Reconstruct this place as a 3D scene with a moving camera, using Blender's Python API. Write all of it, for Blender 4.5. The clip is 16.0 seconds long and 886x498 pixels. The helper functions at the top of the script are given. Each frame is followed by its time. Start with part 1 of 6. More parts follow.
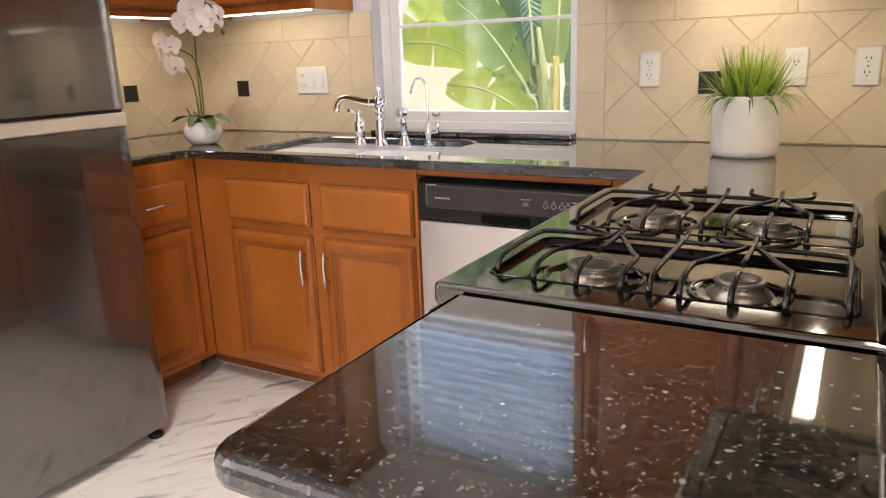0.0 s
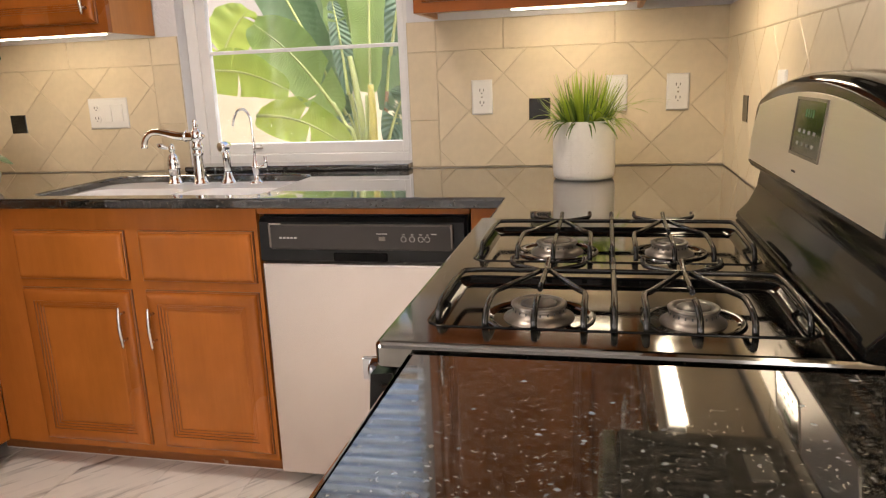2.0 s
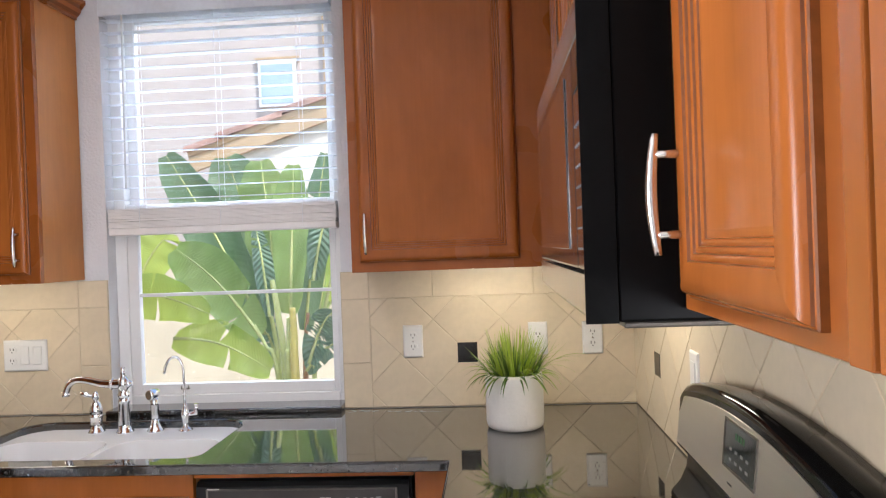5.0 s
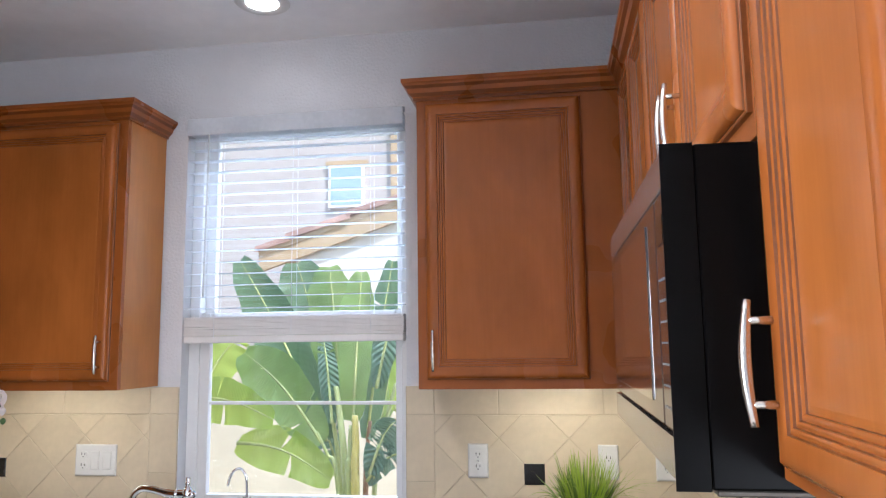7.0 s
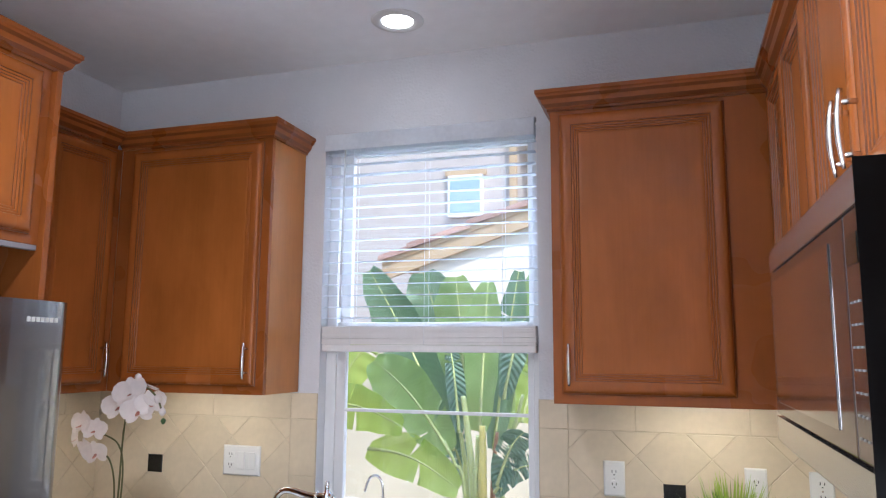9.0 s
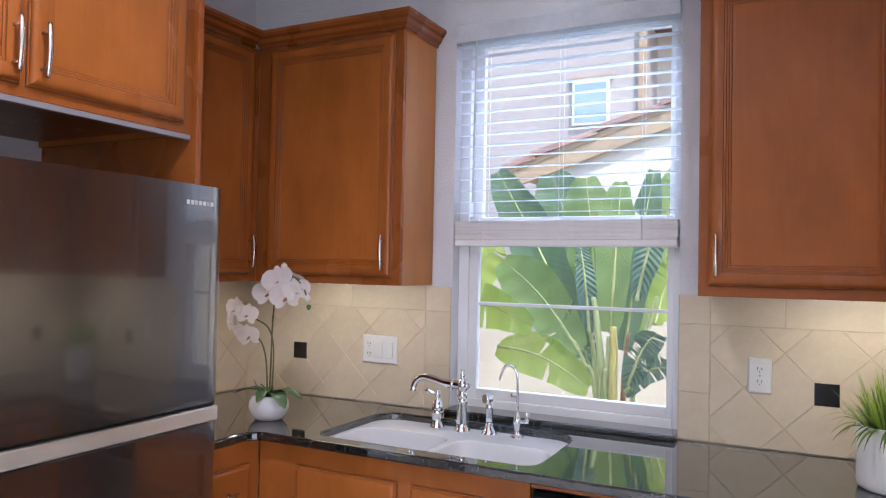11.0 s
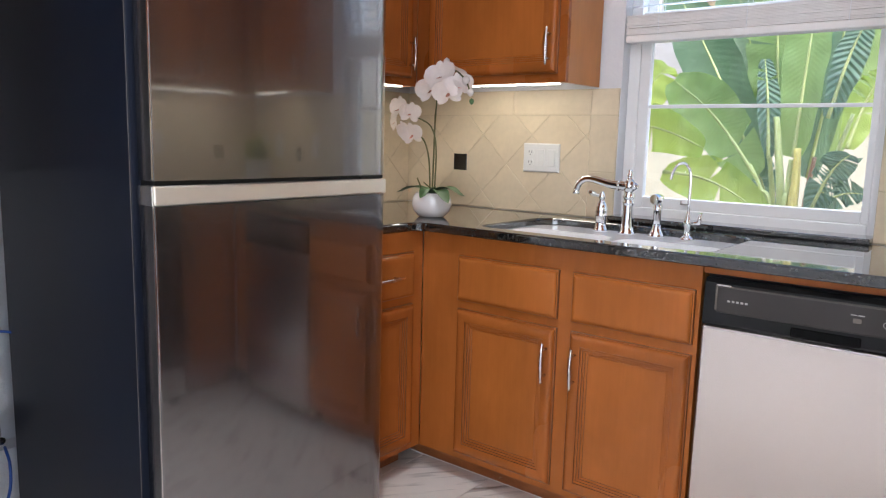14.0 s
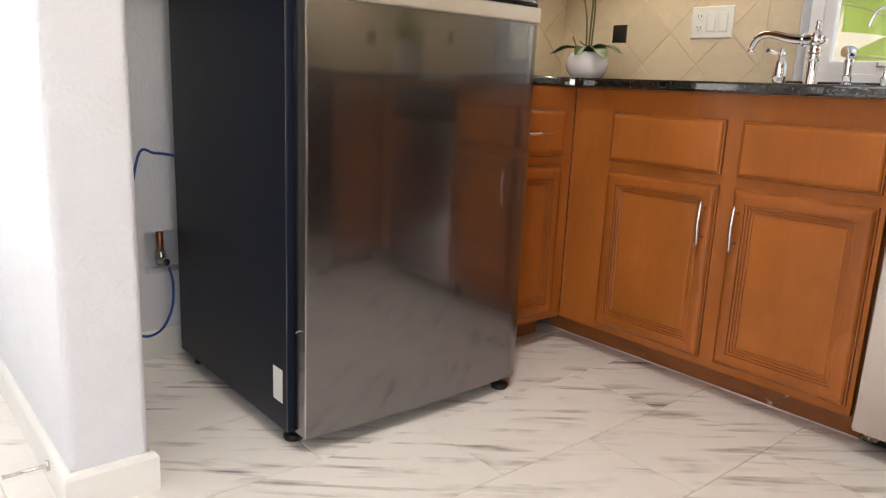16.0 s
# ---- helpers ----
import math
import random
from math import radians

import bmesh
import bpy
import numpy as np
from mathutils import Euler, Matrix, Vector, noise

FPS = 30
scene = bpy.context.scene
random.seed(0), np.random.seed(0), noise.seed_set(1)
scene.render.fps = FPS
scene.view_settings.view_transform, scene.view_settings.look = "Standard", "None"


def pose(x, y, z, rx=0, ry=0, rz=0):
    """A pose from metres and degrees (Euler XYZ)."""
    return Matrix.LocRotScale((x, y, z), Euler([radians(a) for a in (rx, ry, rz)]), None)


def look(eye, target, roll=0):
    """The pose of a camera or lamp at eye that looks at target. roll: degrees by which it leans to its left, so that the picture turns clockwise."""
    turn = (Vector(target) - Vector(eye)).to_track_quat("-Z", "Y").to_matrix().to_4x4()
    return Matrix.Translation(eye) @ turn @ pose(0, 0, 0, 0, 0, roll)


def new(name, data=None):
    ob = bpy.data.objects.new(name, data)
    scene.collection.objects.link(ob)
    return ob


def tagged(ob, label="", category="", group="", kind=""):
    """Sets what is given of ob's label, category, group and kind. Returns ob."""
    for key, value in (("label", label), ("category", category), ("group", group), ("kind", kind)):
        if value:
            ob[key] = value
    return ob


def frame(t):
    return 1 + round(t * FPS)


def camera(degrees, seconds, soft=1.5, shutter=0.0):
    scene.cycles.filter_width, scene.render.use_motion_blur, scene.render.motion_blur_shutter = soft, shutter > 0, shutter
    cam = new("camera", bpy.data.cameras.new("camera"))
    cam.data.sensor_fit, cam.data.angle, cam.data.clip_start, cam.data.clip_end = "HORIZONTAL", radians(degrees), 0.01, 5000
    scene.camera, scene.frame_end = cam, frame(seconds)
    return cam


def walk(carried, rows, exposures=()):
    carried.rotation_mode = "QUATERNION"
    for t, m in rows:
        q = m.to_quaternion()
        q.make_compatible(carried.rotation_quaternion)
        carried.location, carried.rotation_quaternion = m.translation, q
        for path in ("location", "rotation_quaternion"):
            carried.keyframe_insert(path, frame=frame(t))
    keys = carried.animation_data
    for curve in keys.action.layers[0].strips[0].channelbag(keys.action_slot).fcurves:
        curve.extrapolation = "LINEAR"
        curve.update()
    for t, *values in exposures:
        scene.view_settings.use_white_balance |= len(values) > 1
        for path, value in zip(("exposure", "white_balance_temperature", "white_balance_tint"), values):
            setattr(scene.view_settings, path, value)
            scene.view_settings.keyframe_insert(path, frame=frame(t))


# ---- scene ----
cam = camera(62.9, 16.0, soft=1.2)
PATH = [
    (0, (-0.158, -2.497, 1.209), (-1.125, -0.822, 0.699), -2.0),
    (0.5, (-0.252, -2.511, 1.208), (-1.124, -0.78, 0.716), -2.4),
    (1, (-0.315, -2.536, 1.214), (-1.014, -0.727, 0.727), -2.8),
    (1.5, (-0.338, -2.507, 1.216), (-0.897, -0.649, 0.734), -2.8),
    (2, (-0.375, -2.457, 1.213), (-0.809, -0.559, 0.756), -2.3),
    (2.5, (-0.429, -2.471, 1.229), (-0.757, -0.54, 0.825), -1.7),
    (3, (-0.47, -2.518, 1.272), (-0.705, -0.561, 0.937), -1.4),
    (3.5, (-0.468, -2.542, 1.34), (-0.629, -0.564, 1.093), -1.4),
    (4, (-0.473, -2.548, 1.384), (-0.59, -0.558, 1.222), -1.6),
    (4.5, (-0.484, -2.549, 1.447), (-0.594, -0.554, 1.361), -1.9),
    (5, (-0.487, -2.552, 1.481), (-0.624, -0.556, 1.472), -2.1),
    (5.2, (-0.5, -2.576, 1.479), (-0.644, -0.581, 1.516), -1.5),
    (7.3, (-0.515, -2.559, 1.561), (-0.842, -0.605, 1.836), -0.6),
    (7.5, (-0.519, -2.561, 1.565), (-0.871, -0.613, 1.851), -0.4),
    (8, (-0.534, -2.569, 1.565), (-0.958, -0.638, 1.871), 0.1),
    (8.2, (-0.541, -2.571, 1.565), (-0.999, -0.648, 1.873), 0.2),
    (10.3, (-0.626, -2.569, 1.535), (-1.439, -0.749, 1.691), 0.8),
    (10.5, (-0.631, -2.565, 1.523), (-1.473, -0.756, 1.651), 0.9),
    (11, (-0.639, -2.555, 1.478), (-1.542, -0.771, 1.527), 1.1),
    (11.5, (-0.646, -2.556, 1.443), (-1.591, -0.794, 1.419), 1.1),
    (12, (-0.646, -2.551, 1.399), (-1.63, -0.813, 1.308), 1.2),
    (12.5, (-0.66, -2.553, 1.357), (-1.681, -0.84, 1.205), 1.3),
    (13, (-0.666, -2.549, 1.305), (-1.74, -0.875, 1.1), 1.4),
    (13.5, (-0.68, -2.544, 1.256), (-1.824, -0.923, 0.999), 1.5),
    (14, (-0.698, -2.537, 1.193), (-1.925, -0.986, 0.897), 1.5),
    (14.5, (-0.712, -2.51, 1.133), (-2.021, -1.036, 0.797), 1.8),
    (15, (-0.72, -2.509, 1.034), (-2.115, -1.125, 0.662), 2.1),
    (15.5, (-0.716, -2.516, 0.957), (-2.164, -1.198, 0.551), 2.4),
    (16, (-0.711, -2.517, 0.874), (-2.198, -1.255, 0.431), 2.5),
]
walk(cam, [(t, look(eye, target, roll)) for t, eye, target, roll in PATH],
     [(0, 1.04, 6600, 15), (0.5, 1.04, 7450, 18), (1, 1.01, 7500, 19), (2, 0.93, 7200, 16), (2.6, 0.93, 6300, 12), (3.5, 0.93, 6000, 11), (5, 0.86, 5950, 14), (8, 0.84, 5450, 11), (10.5, 0.68, 5450, 17), (12.5, 0.79, 5400, 18), (13.6, 0.91, 5400, 13), (14.5, 0.96, 6200, 11), (16, 0.88, 6500, 11)])

# ---- world, sun and lamps ----
world = bpy.data.worlds.new("world")
scene.world = world
world.use_nodes = True
wn = world.node_tree.nodes
sky = wn.new("ShaderNodeTexSky")
sky.sky_type, sky.sun_disc = "NISHITA", False
sky.sun_elevation, sky.sun_rotation = radians(50), radians(135)
world.node_tree.links.new(sky.outputs["Color"], wn["Background"].inputs["Color"])
wn["Background"].inputs["Strength"].default_value = 0.2


def lamp(name, kind, m, energy, color=(1, 1, 1), size=0.1, size_y=0.0, spread=180):
    data = bpy.data.lights.new(name, kind)
    data.energy, data.color = energy, color
    if kind == "AREA":
        data.size, data.spread = size, radians(spread)
        if size_y:
            data.shape, data.size_y = "RECTANGLE", size_y
        else:
            data.shape = "DISK"
    if kind == "SUN":
        data.angle = radians(0.6)
    ob = new(name, data)
    ob.matrix_world = m
    return ob


# sun from the side of the range, high, slightly from behind the house
lamp("sun", "SUN", look((3.2, -3.2, 5.4), (0, 0, 0)), 2.7, (1, 0.95, 0.88))
WARM = (1.0, 0.88, 0.66)
# east and rear lamps are added fill; no such windows are known
lamp("east_fill", "AREA", look((1.76, -3.15, 1.5), (-2, -3.0, 2.0)), 6, (1, 0.98, 0.96), 1.4, 1.4)
lamp("rear_fill", "AREA", look((1.1, -5.56, 1.25), (-0.2, -1.2, 2.6)), 32, (1, 0.98, 0.96), 1.2, 2.0)
lamp("side_daylight", "AREA", look((-4.56, -3.9, 1.45), (-1.0, -0.8, 3.7)), 50, (1, 0.98, 0.96), 1.5, 1.3, 100)
# added lamp outside, above the view, that brightens the blind slats
lamp("blind_fill", "AREA", look((-1.46, 0.45, 2.95), (-1.46, 0.0, 1.9)), 17, (0.80, 0.90, 1.0), 1.1, 0.4, 130)
# second lamp, at y -1.75, is added without a fixture to brighten the floor
for y, w in ((-0.312, 0.15), (-1.75, 9.0)):
    lamp("downlight_and_fill", "AREA", look((-1.465, y, 2.705), (-1.465, y - 0.001, 0)), w, (1, 0.95, 0.88), 0.13, 0, 150)

# ---- materials ----


def material(name, color, rough=0.5, metal=0.0, bump=0.0, scale=(1, 1, 1), noise_scale=8.0, vary=0.15, detail=6.0, spec=0.5, coat=0.0, rvary=0.0, fine=0.0):
    """A surface with colour variation at two scales and fine relief."""
    m = bpy.data.materials.new(name)
    m.use_nodes = True
    n, ln = m.node_tree.nodes, m.node_tree.links
    b = n["Principled BSDF"]
    b.inputs["Metallic"].default_value, b.inputs["Roughness"].default_value = metal, rough
    b.inputs["Specular IOR Level"].default_value = spec
    if coat:
        b.inputs["Coat Weight"].default_value, b.inputs["Coat Roughness"].default_value = coat, 0.12
    tc, mp = n.new("ShaderNodeTexCoord"), n.new("ShaderNodeMapping")
    mp.inputs["Scale"].default_value = scale
    ln.new(tc.outputs["Object"], mp.inputs["Vector"])
    a, c = n.new("ShaderNodeTexNoise"), n.new("ShaderNodeTexNoise")
    a.inputs["Scale"].default_value, a.inputs["Detail"].default_value = noise_scale, detail
    c.inputs["Scale"].default_value, c.inputs["Detail"].default_value = noise_scale * 9, 3
    for x in (a, c):
        ln.new(mp.outputs["Vector"], x.inputs["Vector"])
    add = n.new("ShaderNodeMath")
    add.operation = "MULTIPLY_ADD"
    add.inputs[1].default_value = 0.4
    ln.new(c.outputs["Fac"], add.inputs[0])
    ln.new(a.outputs["Fac"], add.inputs[2])
    ramp = n.new("ShaderNodeMapRange")
    ramp.inputs["From Min"].default_value, ramp.inputs["From Max"].default_value = 0.4, 1.0
    ramp.inputs["To Min"].default_value, ramp.inputs["To Max"].default_value = 1 - vary, 1 + vary
    ln.new(add.outputs[0], ramp.inputs["Value"])
    mul = n.new("ShaderNodeVectorMath")
    mul.operation = "SCALE"
    mul.inputs[0].default_value = color[:3]
    ln.new(ramp.outputs[0], mul.inputs["Scale"])
    ln.new(mul.outputs[0], b.inputs["Base Color"])
    if rvary:
        rr = n.new("ShaderNodeMapRange")
        rr.inputs["To Min"].default_value, rr.inputs["To Max"].default_value = max(0.0, rough - rvary), rough + rvary
        rr.inputs["From Min"].default_value, rr.inputs["From Max"].default_value = 0.3, 0.7
        ln.new(a.outputs["Fac"], rr.inputs["Value"])
        ln.new(rr.outputs[0], b.inputs["Roughness"])
    if bump:
        bp = n.new("ShaderNodeBump")
        bp.inputs["Strength"].default_value, bp.inputs["Distance"].default_value = bump, fine or 0.002
        ln.new(c.outputs["Fac"], bp.inputs["Height"])
        ln.new(bp.outputs[0], b.inputs["Normal"])
    return m


def random_tint(m, amount):
    """Gives each piece a slightly different lightness."""
    n, ln = m.node_tree.nodes, m.node_tree.links
    b = n["Principled BSDF"]
    src = b.inputs["Base Color"].links[0].from_socket
    info, r, mul = n.new("ShaderNodeObjectInfo"), n.new("ShaderNodeMapRange"), n.new("ShaderNodeVectorMath")
    r.inputs["To Min"].default_value, r.inputs["To Max"].default_value = 1 - amount, 1 + amount
    mul.operation = "SCALE"
    ln.new(info.outputs["Random"], r.inputs["Value"])
    ln.new(src, mul.inputs[0])
    ln.new(r.outputs[0], mul.inputs["Scale"])
    ln.new(mul.outputs[0], b.inputs["Base Color"])
    return m


def emitter(name, color, strength):
    m = bpy.data.materials.new(name)
    m.use_nodes = True
    b = m.node_tree.nodes["Principled BSDF"]
    b.inputs["Base Color"].default_value = (*color, 1)
    b.inputs["Emission Color"].default_value, b.inputs["Emission Strength"].default_value = (*color, 1), strength
    return m


def glass(name, tint=(1, 1, 1), rough=0.0):
    m = bpy.data.materials.new(name)
    m.use_nodes = True
    b = m.node_tree.nodes["Principled BSDF"]
    b.inputs["Base Color"].default_value, b.inputs["Roughness"].default_value = (*tint, 1), rough
    b.inputs["Transmission Weight"].default_value, b.inputs["IOR"].default_value = 1.0, 1.45
    return m


def granite_material():
    """Near-black stone with brown clouds and scattered pale blue-grey crystals."""
    m = material("granite", (0.012, 0.012, 0.011), 0.045, spec=1.0)
    n, ln = m.node_tree.nodes, m.node_tree.links
    b = n["Principled BSDF"]
    tc = n.new("ShaderNodeTexCoord")

    def layer(scale, lo, hi):
        v, r = n.new("ShaderNodeTexVoronoi"), n.new("ShaderNodeMapRange")
        v.inputs["Scale"].default_value = scale
        warp = n.new("ShaderNodeTexNoise")
        warp.inputs["Scale"].default_value = scale * 0.7
        mix = n.new("ShaderNodeVectorMath")
        mix.operation = "MULTIPLY_ADD"
        mix.inputs[1].default_value = (0.02, 0.02, 0.02)
        ln.new(tc.outputs["Object"], warp.inputs["Vector"])
        ln.new(warp.outputs["Color"], mix.inputs[0])
        ln.new(tc.outputs["Object"], mix.inputs[2])
        ln.new(mix.outputs[0], v.inputs["Vector"])
        r.inputs["From Min"].default_value, r.inputs["From Max"].default_value = hi, lo
        ln.new(v.outputs["Distance"], r.inputs["Value"])
        return r, v

    cloud, cr = n.new("ShaderNodeTexNoise"), n.new("ShaderNodeValToRGB")
    cloud.inputs["Scale"].default_value, cloud.inputs["Detail"].default_value = 95, 9
    ln.new(tc.outputs["Object"], cloud.inputs["Vector"])
    cr.color_ramp.elements[0].position, cr.color_ramp.elements[0].color = 0.40, (0.004, 0.005, 0.005, 1)
    cr.color_ramp.elements[1].position, cr.color_ramp.elements[1].color = 0.68, (0.034, 0.029, 0.023, 1)
    ln.new(cloud.outputs["Fac"], cr.inputs["Fac"])
    base = cr.outputs["Color"]
    for scale, lo, hi, tint in ((260, 0.10, 0.40, (0.085, 0.074, 0.058, 1)), (140, 0.08, 0.36, (0.125, 0.115, 0.096, 1)), (90, 0.06, 0.32, (0.115, 0.120, 0.118, 1)), (48, 0.05, 0.20, (0.23, 0.265, 0.285, 1))):
        r, v = layer(scale, lo, hi)
        keep = n.new("ShaderNodeMath")
        keep.operation = "GREATER_THAN"
        keep.inputs[1].default_value = 0.80 if scale < 60 else 0.62 if scale < 120 else 0.45
        sep = n.new("ShaderNodeSeparateColor")
        ln.new(v.outputs["Color"], sep.inputs[0])
        ln.new(sep.outputs[0], keep.inputs[0])
        f = n.new("ShaderNodeMath")
        f.operation = "MULTIPLY"
        ln.new(keep.outputs[0], f.inputs[0])
        ln.new(r.outputs[0], f.inputs[1])
        mx = n.new("ShaderNodeMix")
        mx.data_type = "RGBA"
        ln.new(f.outputs[0], mx.inputs["Factor"])
        ln.new(base, mx.inputs["A"])
        mx.inputs["B"].default_value = tint
        base = mx.outputs["Result"]
    ln.new(base, b.inputs["Base Color"])
    return m


def marble_material():
    """White floor tile with grey-brown streaks along one slant, turned from piece to piece."""
    m = material("marble_tile", (0.86, 0.81, 0.74), 0.22, noise_scale=3, vary=0.05, spec=0.4)
    n, ln = m.node_tree.nodes, m.node_tree.links
    b = n["Principled BSDF"]
    tc, mp, info = n.new("ShaderNodeTexCoord"), n.new("ShaderNodeMapping"), n.new("ShaderNodeObjectInfo")
    turn = n.new("ShaderNodeMapping")
    turn.inputs["Rotation"].default_value = (0, 0, radians(-52))
    mp.inputs["Scale"].default_value = (1.0, 9.0, 1.0)
    off = n.new("ShaderNodeVectorMath")
    off.operation = "MULTIPLY_ADD"
    off.inputs[1].default_value = (7, 5, 3)
    ln.new(info.outputs["Random"], off.inputs[0])
    ln.new(tc.outputs["Object"], off.inputs[2])
    ln.new(off.outputs[0], turn.inputs["Vector"])
    ln.new(turn.outputs[0], mp.inputs["Vector"])
    streak, patch = n.new("ShaderNodeTexNoise"), n.new("ShaderNodeTexNoise")
    streak.inputs["Scale"].default_value, streak.inputs["Detail"].default_value, streak.inputs["Distortion"].default_value = 3.2, 9, 0.5
    patch.inputs["Scale"].default_value, patch.inputs["Detail"].default_value = 1.1, 4
    ln.new(mp.outputs["Vector"], streak.inputs["Vector"])
    ln.new(off.outputs[0], patch.inputs["Vector"])
    patch.inputs["Scale"].default_value = 5.0
    r1, r2 = n.new("ShaderNodeMapRange"), n.new("ShaderNodeMapRange")
    r1.inputs["From Min"].default_value, r1.inputs["From Max"].default_value = 0.50, 0.72
    r2.inputs["From Min"].default_value, r2.inputs["From Max"].default_value = 0.38, 0.58
    ln.new(streak.outputs["Fac"], r1.inputs["Value"])
    ln.new(patch.outputs["Fac"], r2.inputs["Value"])
    f = n.new("ShaderNodeMath")
    f.operation = "MULTIPLY"
    ln.new(r1.outputs[0], f.inputs[0])
    ln.new(r2.outputs[0], f.inputs[1])
    mx = n.new("ShaderNodeMix")
    mx.data_type = "RGBA"
    ln.new(f.outputs[0], mx.inputs["Factor"])
    ln.new(b.inputs["Base Color"].links[0].from_socket, mx.inputs["A"])
    mx.inputs["B"].default_value = (0.25, 0.215, 0.19, 1)
    ln.new(mx.outputs["Result"], b.inputs["Base Color"])
    return m


def leaf_material(name, color, through_color, share_through=0.6):
    """Leaf blade: gloss over green, with light passing through it."""
    m = material(name, color, 0.32, noise_scale=6, vary=0.22, scale=(1, 1, 1), spec=0.4)
    n, ln = m.node_tree.nodes, m.node_tree.links
    b, out = n["Principled BSDF"], n["Material Output"]
    tr, mx = n.new("ShaderNodeBsdfTranslucent"), n.new("ShaderNodeMixShader")
    tr.inputs["Color"].default_value = (*through_color, 1)
    mx.inputs["Fac"].default_value = share_through
    ln.new(b.outputs[0], mx.inputs[1])
    ln.new(tr.outputs[0], mx.inputs[2])
    ln.new(mx.outputs[0], out.inputs["Surface"])
    return m


WOOD = material("stained_maple", (0.38, 0.118, 0.022), 0.25, noise_scale=4.0, scale=(1.1, 1.1, 0.6), vary=0.10, detail=2, spec=0.28, rvary=0.02)
WOOD_STILE = material("stained_maple_stile", (0.34, 0.101, 0.018), 0.26, noise_scale=4.0, scale=(1.1, 1.1, 0.6), vary=0.12, detail=2, spec=0.34, rvary=0.02)
WOOD_FRAME = material("stained_maple_frame", (0.30, 0.087, 0.016), 0.28, noise_scale=4.0, vary=0.10, detail=2, spec=0.3, rvary=0.02)
WOOD_CROWN = material("stained_maple_glazed_crown", (0.20, 0.057, 0.011), 0.28, noise_scale=4.0, vary=0.10, detail=2, spec=0.3, rvary=0.02)
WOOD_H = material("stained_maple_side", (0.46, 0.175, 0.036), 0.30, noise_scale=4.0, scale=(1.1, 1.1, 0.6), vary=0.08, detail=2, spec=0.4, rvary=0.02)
# glaze in the grooves; on outer edge rings it also paints the gap shade
GLAZE_SHADE = material("glaze_and_edge_shade", (0.19, 0.058, 0.012), 0.30, noise_scale=14, vary=0.35)


def grained(m, amount=0.03, blotch=0.14):
    """Fine streaks along the height of a board and soft uneven stain, under a slightly wavy varnish."""
    n, ln = m.node_tree.nodes, m.node_tree.links
    b = n["Principled BSDF"]
    tc, info, off = n.new("ShaderNodeTexCoord"), n.new("ShaderNodeObjectInfo"), n.new("ShaderNodeVectorMath")
    off.operation = "MULTIPLY_ADD"
    off.inputs[1].default_value = (9, 4, 7)
    ln.new(info.outputs["Random"], off.inputs[0])
    ln.new(tc.outputs["Object"], off.inputs[2])
    src = b.inputs["Base Color"].links[0].from_socket
    height = None
    for scale, size, detail, lo, hi, k in (((1, 1, 0.028), 130, 5, 0.34, 0.68, amount), ((1, 1, 0.35), 7, 3, 0.30, 0.70, blotch)):
        mp, ns, r, mul = n.new("ShaderNodeMapping"), n.new("ShaderNodeTexNoise"), n.new("ShaderNodeMapRange"), n.new("ShaderNodeVectorMath")
        mp.inputs["Scale"].default_value = scale
        ns.inputs["Scale"].default_value, ns.inputs["Detail"].default_value, ns.inputs["Distortion"].default_value = size, detail, 0.4
        r.inputs["From Min"].default_value, r.inputs["From Max"].default_value = lo, hi
        r.inputs["To Min"].default_value, r.inputs["To Max"].default_value = 1 - k, 1 + k * 0.8
        mul.operation = "SCALE"
        ln.new(off.outputs[0], mp.inputs["Vector"])
        ln.new(mp.outputs[0], ns.inputs["Vector"])
        ln.new(ns.outputs["Fac"], r.inputs["Value"])
        ln.new(src, mul.inputs[0])
        ln.new(r.outputs[0], mul.inputs["Scale"])
        src = mul.outputs[0]
        height = height or ns.outputs["Fac"]
    ln.new(src, b.inputs["Base Color"])
    bp = n.new("ShaderNodeBump")
    bp.inputs["Strength"].default_value, bp.inputs["Distance"].default_value = 0.10, 0.0004
    ln.new(height, bp.inputs["Height"])
    ln.new(bp.outputs[0], b.inputs["Normal"])
    return m


for board in (WOOD, WOOD_STILE, WOOD_FRAME, WOOD_H):
    grained(board)
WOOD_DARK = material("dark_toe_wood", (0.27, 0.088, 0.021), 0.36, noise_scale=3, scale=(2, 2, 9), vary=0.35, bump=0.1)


def worn(m, color, scale, limit):
    """Scattered scuffs where the finish has come off."""
    n, ln = m.node_tree.nodes, m.node_tree.links
    b = n["Principled BSDF"]
    tc, ns, r, mx = n.new("ShaderNodeTexCoord"), n.new("ShaderNodeTexNoise"), n.new("ShaderNodeMapRange"), n.new("ShaderNodeMix")
    ns.inputs["Scale"].default_value, ns.inputs["Detail"].default_value = scale, 6
    r.inputs["From Min"].default_value, r.inputs["From Max"].default_value = limit, limit + 0.04
    mx.data_type = "RGBA"
    ln.new(tc.outputs["Object"], ns.inputs["Vector"])
    ln.new(ns.outputs["Fac"], r.inputs["Value"])
    ln.new(r.outputs[0], mx.inputs["Factor"])
    ln.new(b.inputs["Base Color"].links[0].from_socket, mx.inputs["A"])
    mx.inputs["B"].default_value = (*color, 1)
    ln.new(mx.outputs["Result"], b.inputs["Base Color"])
    return m


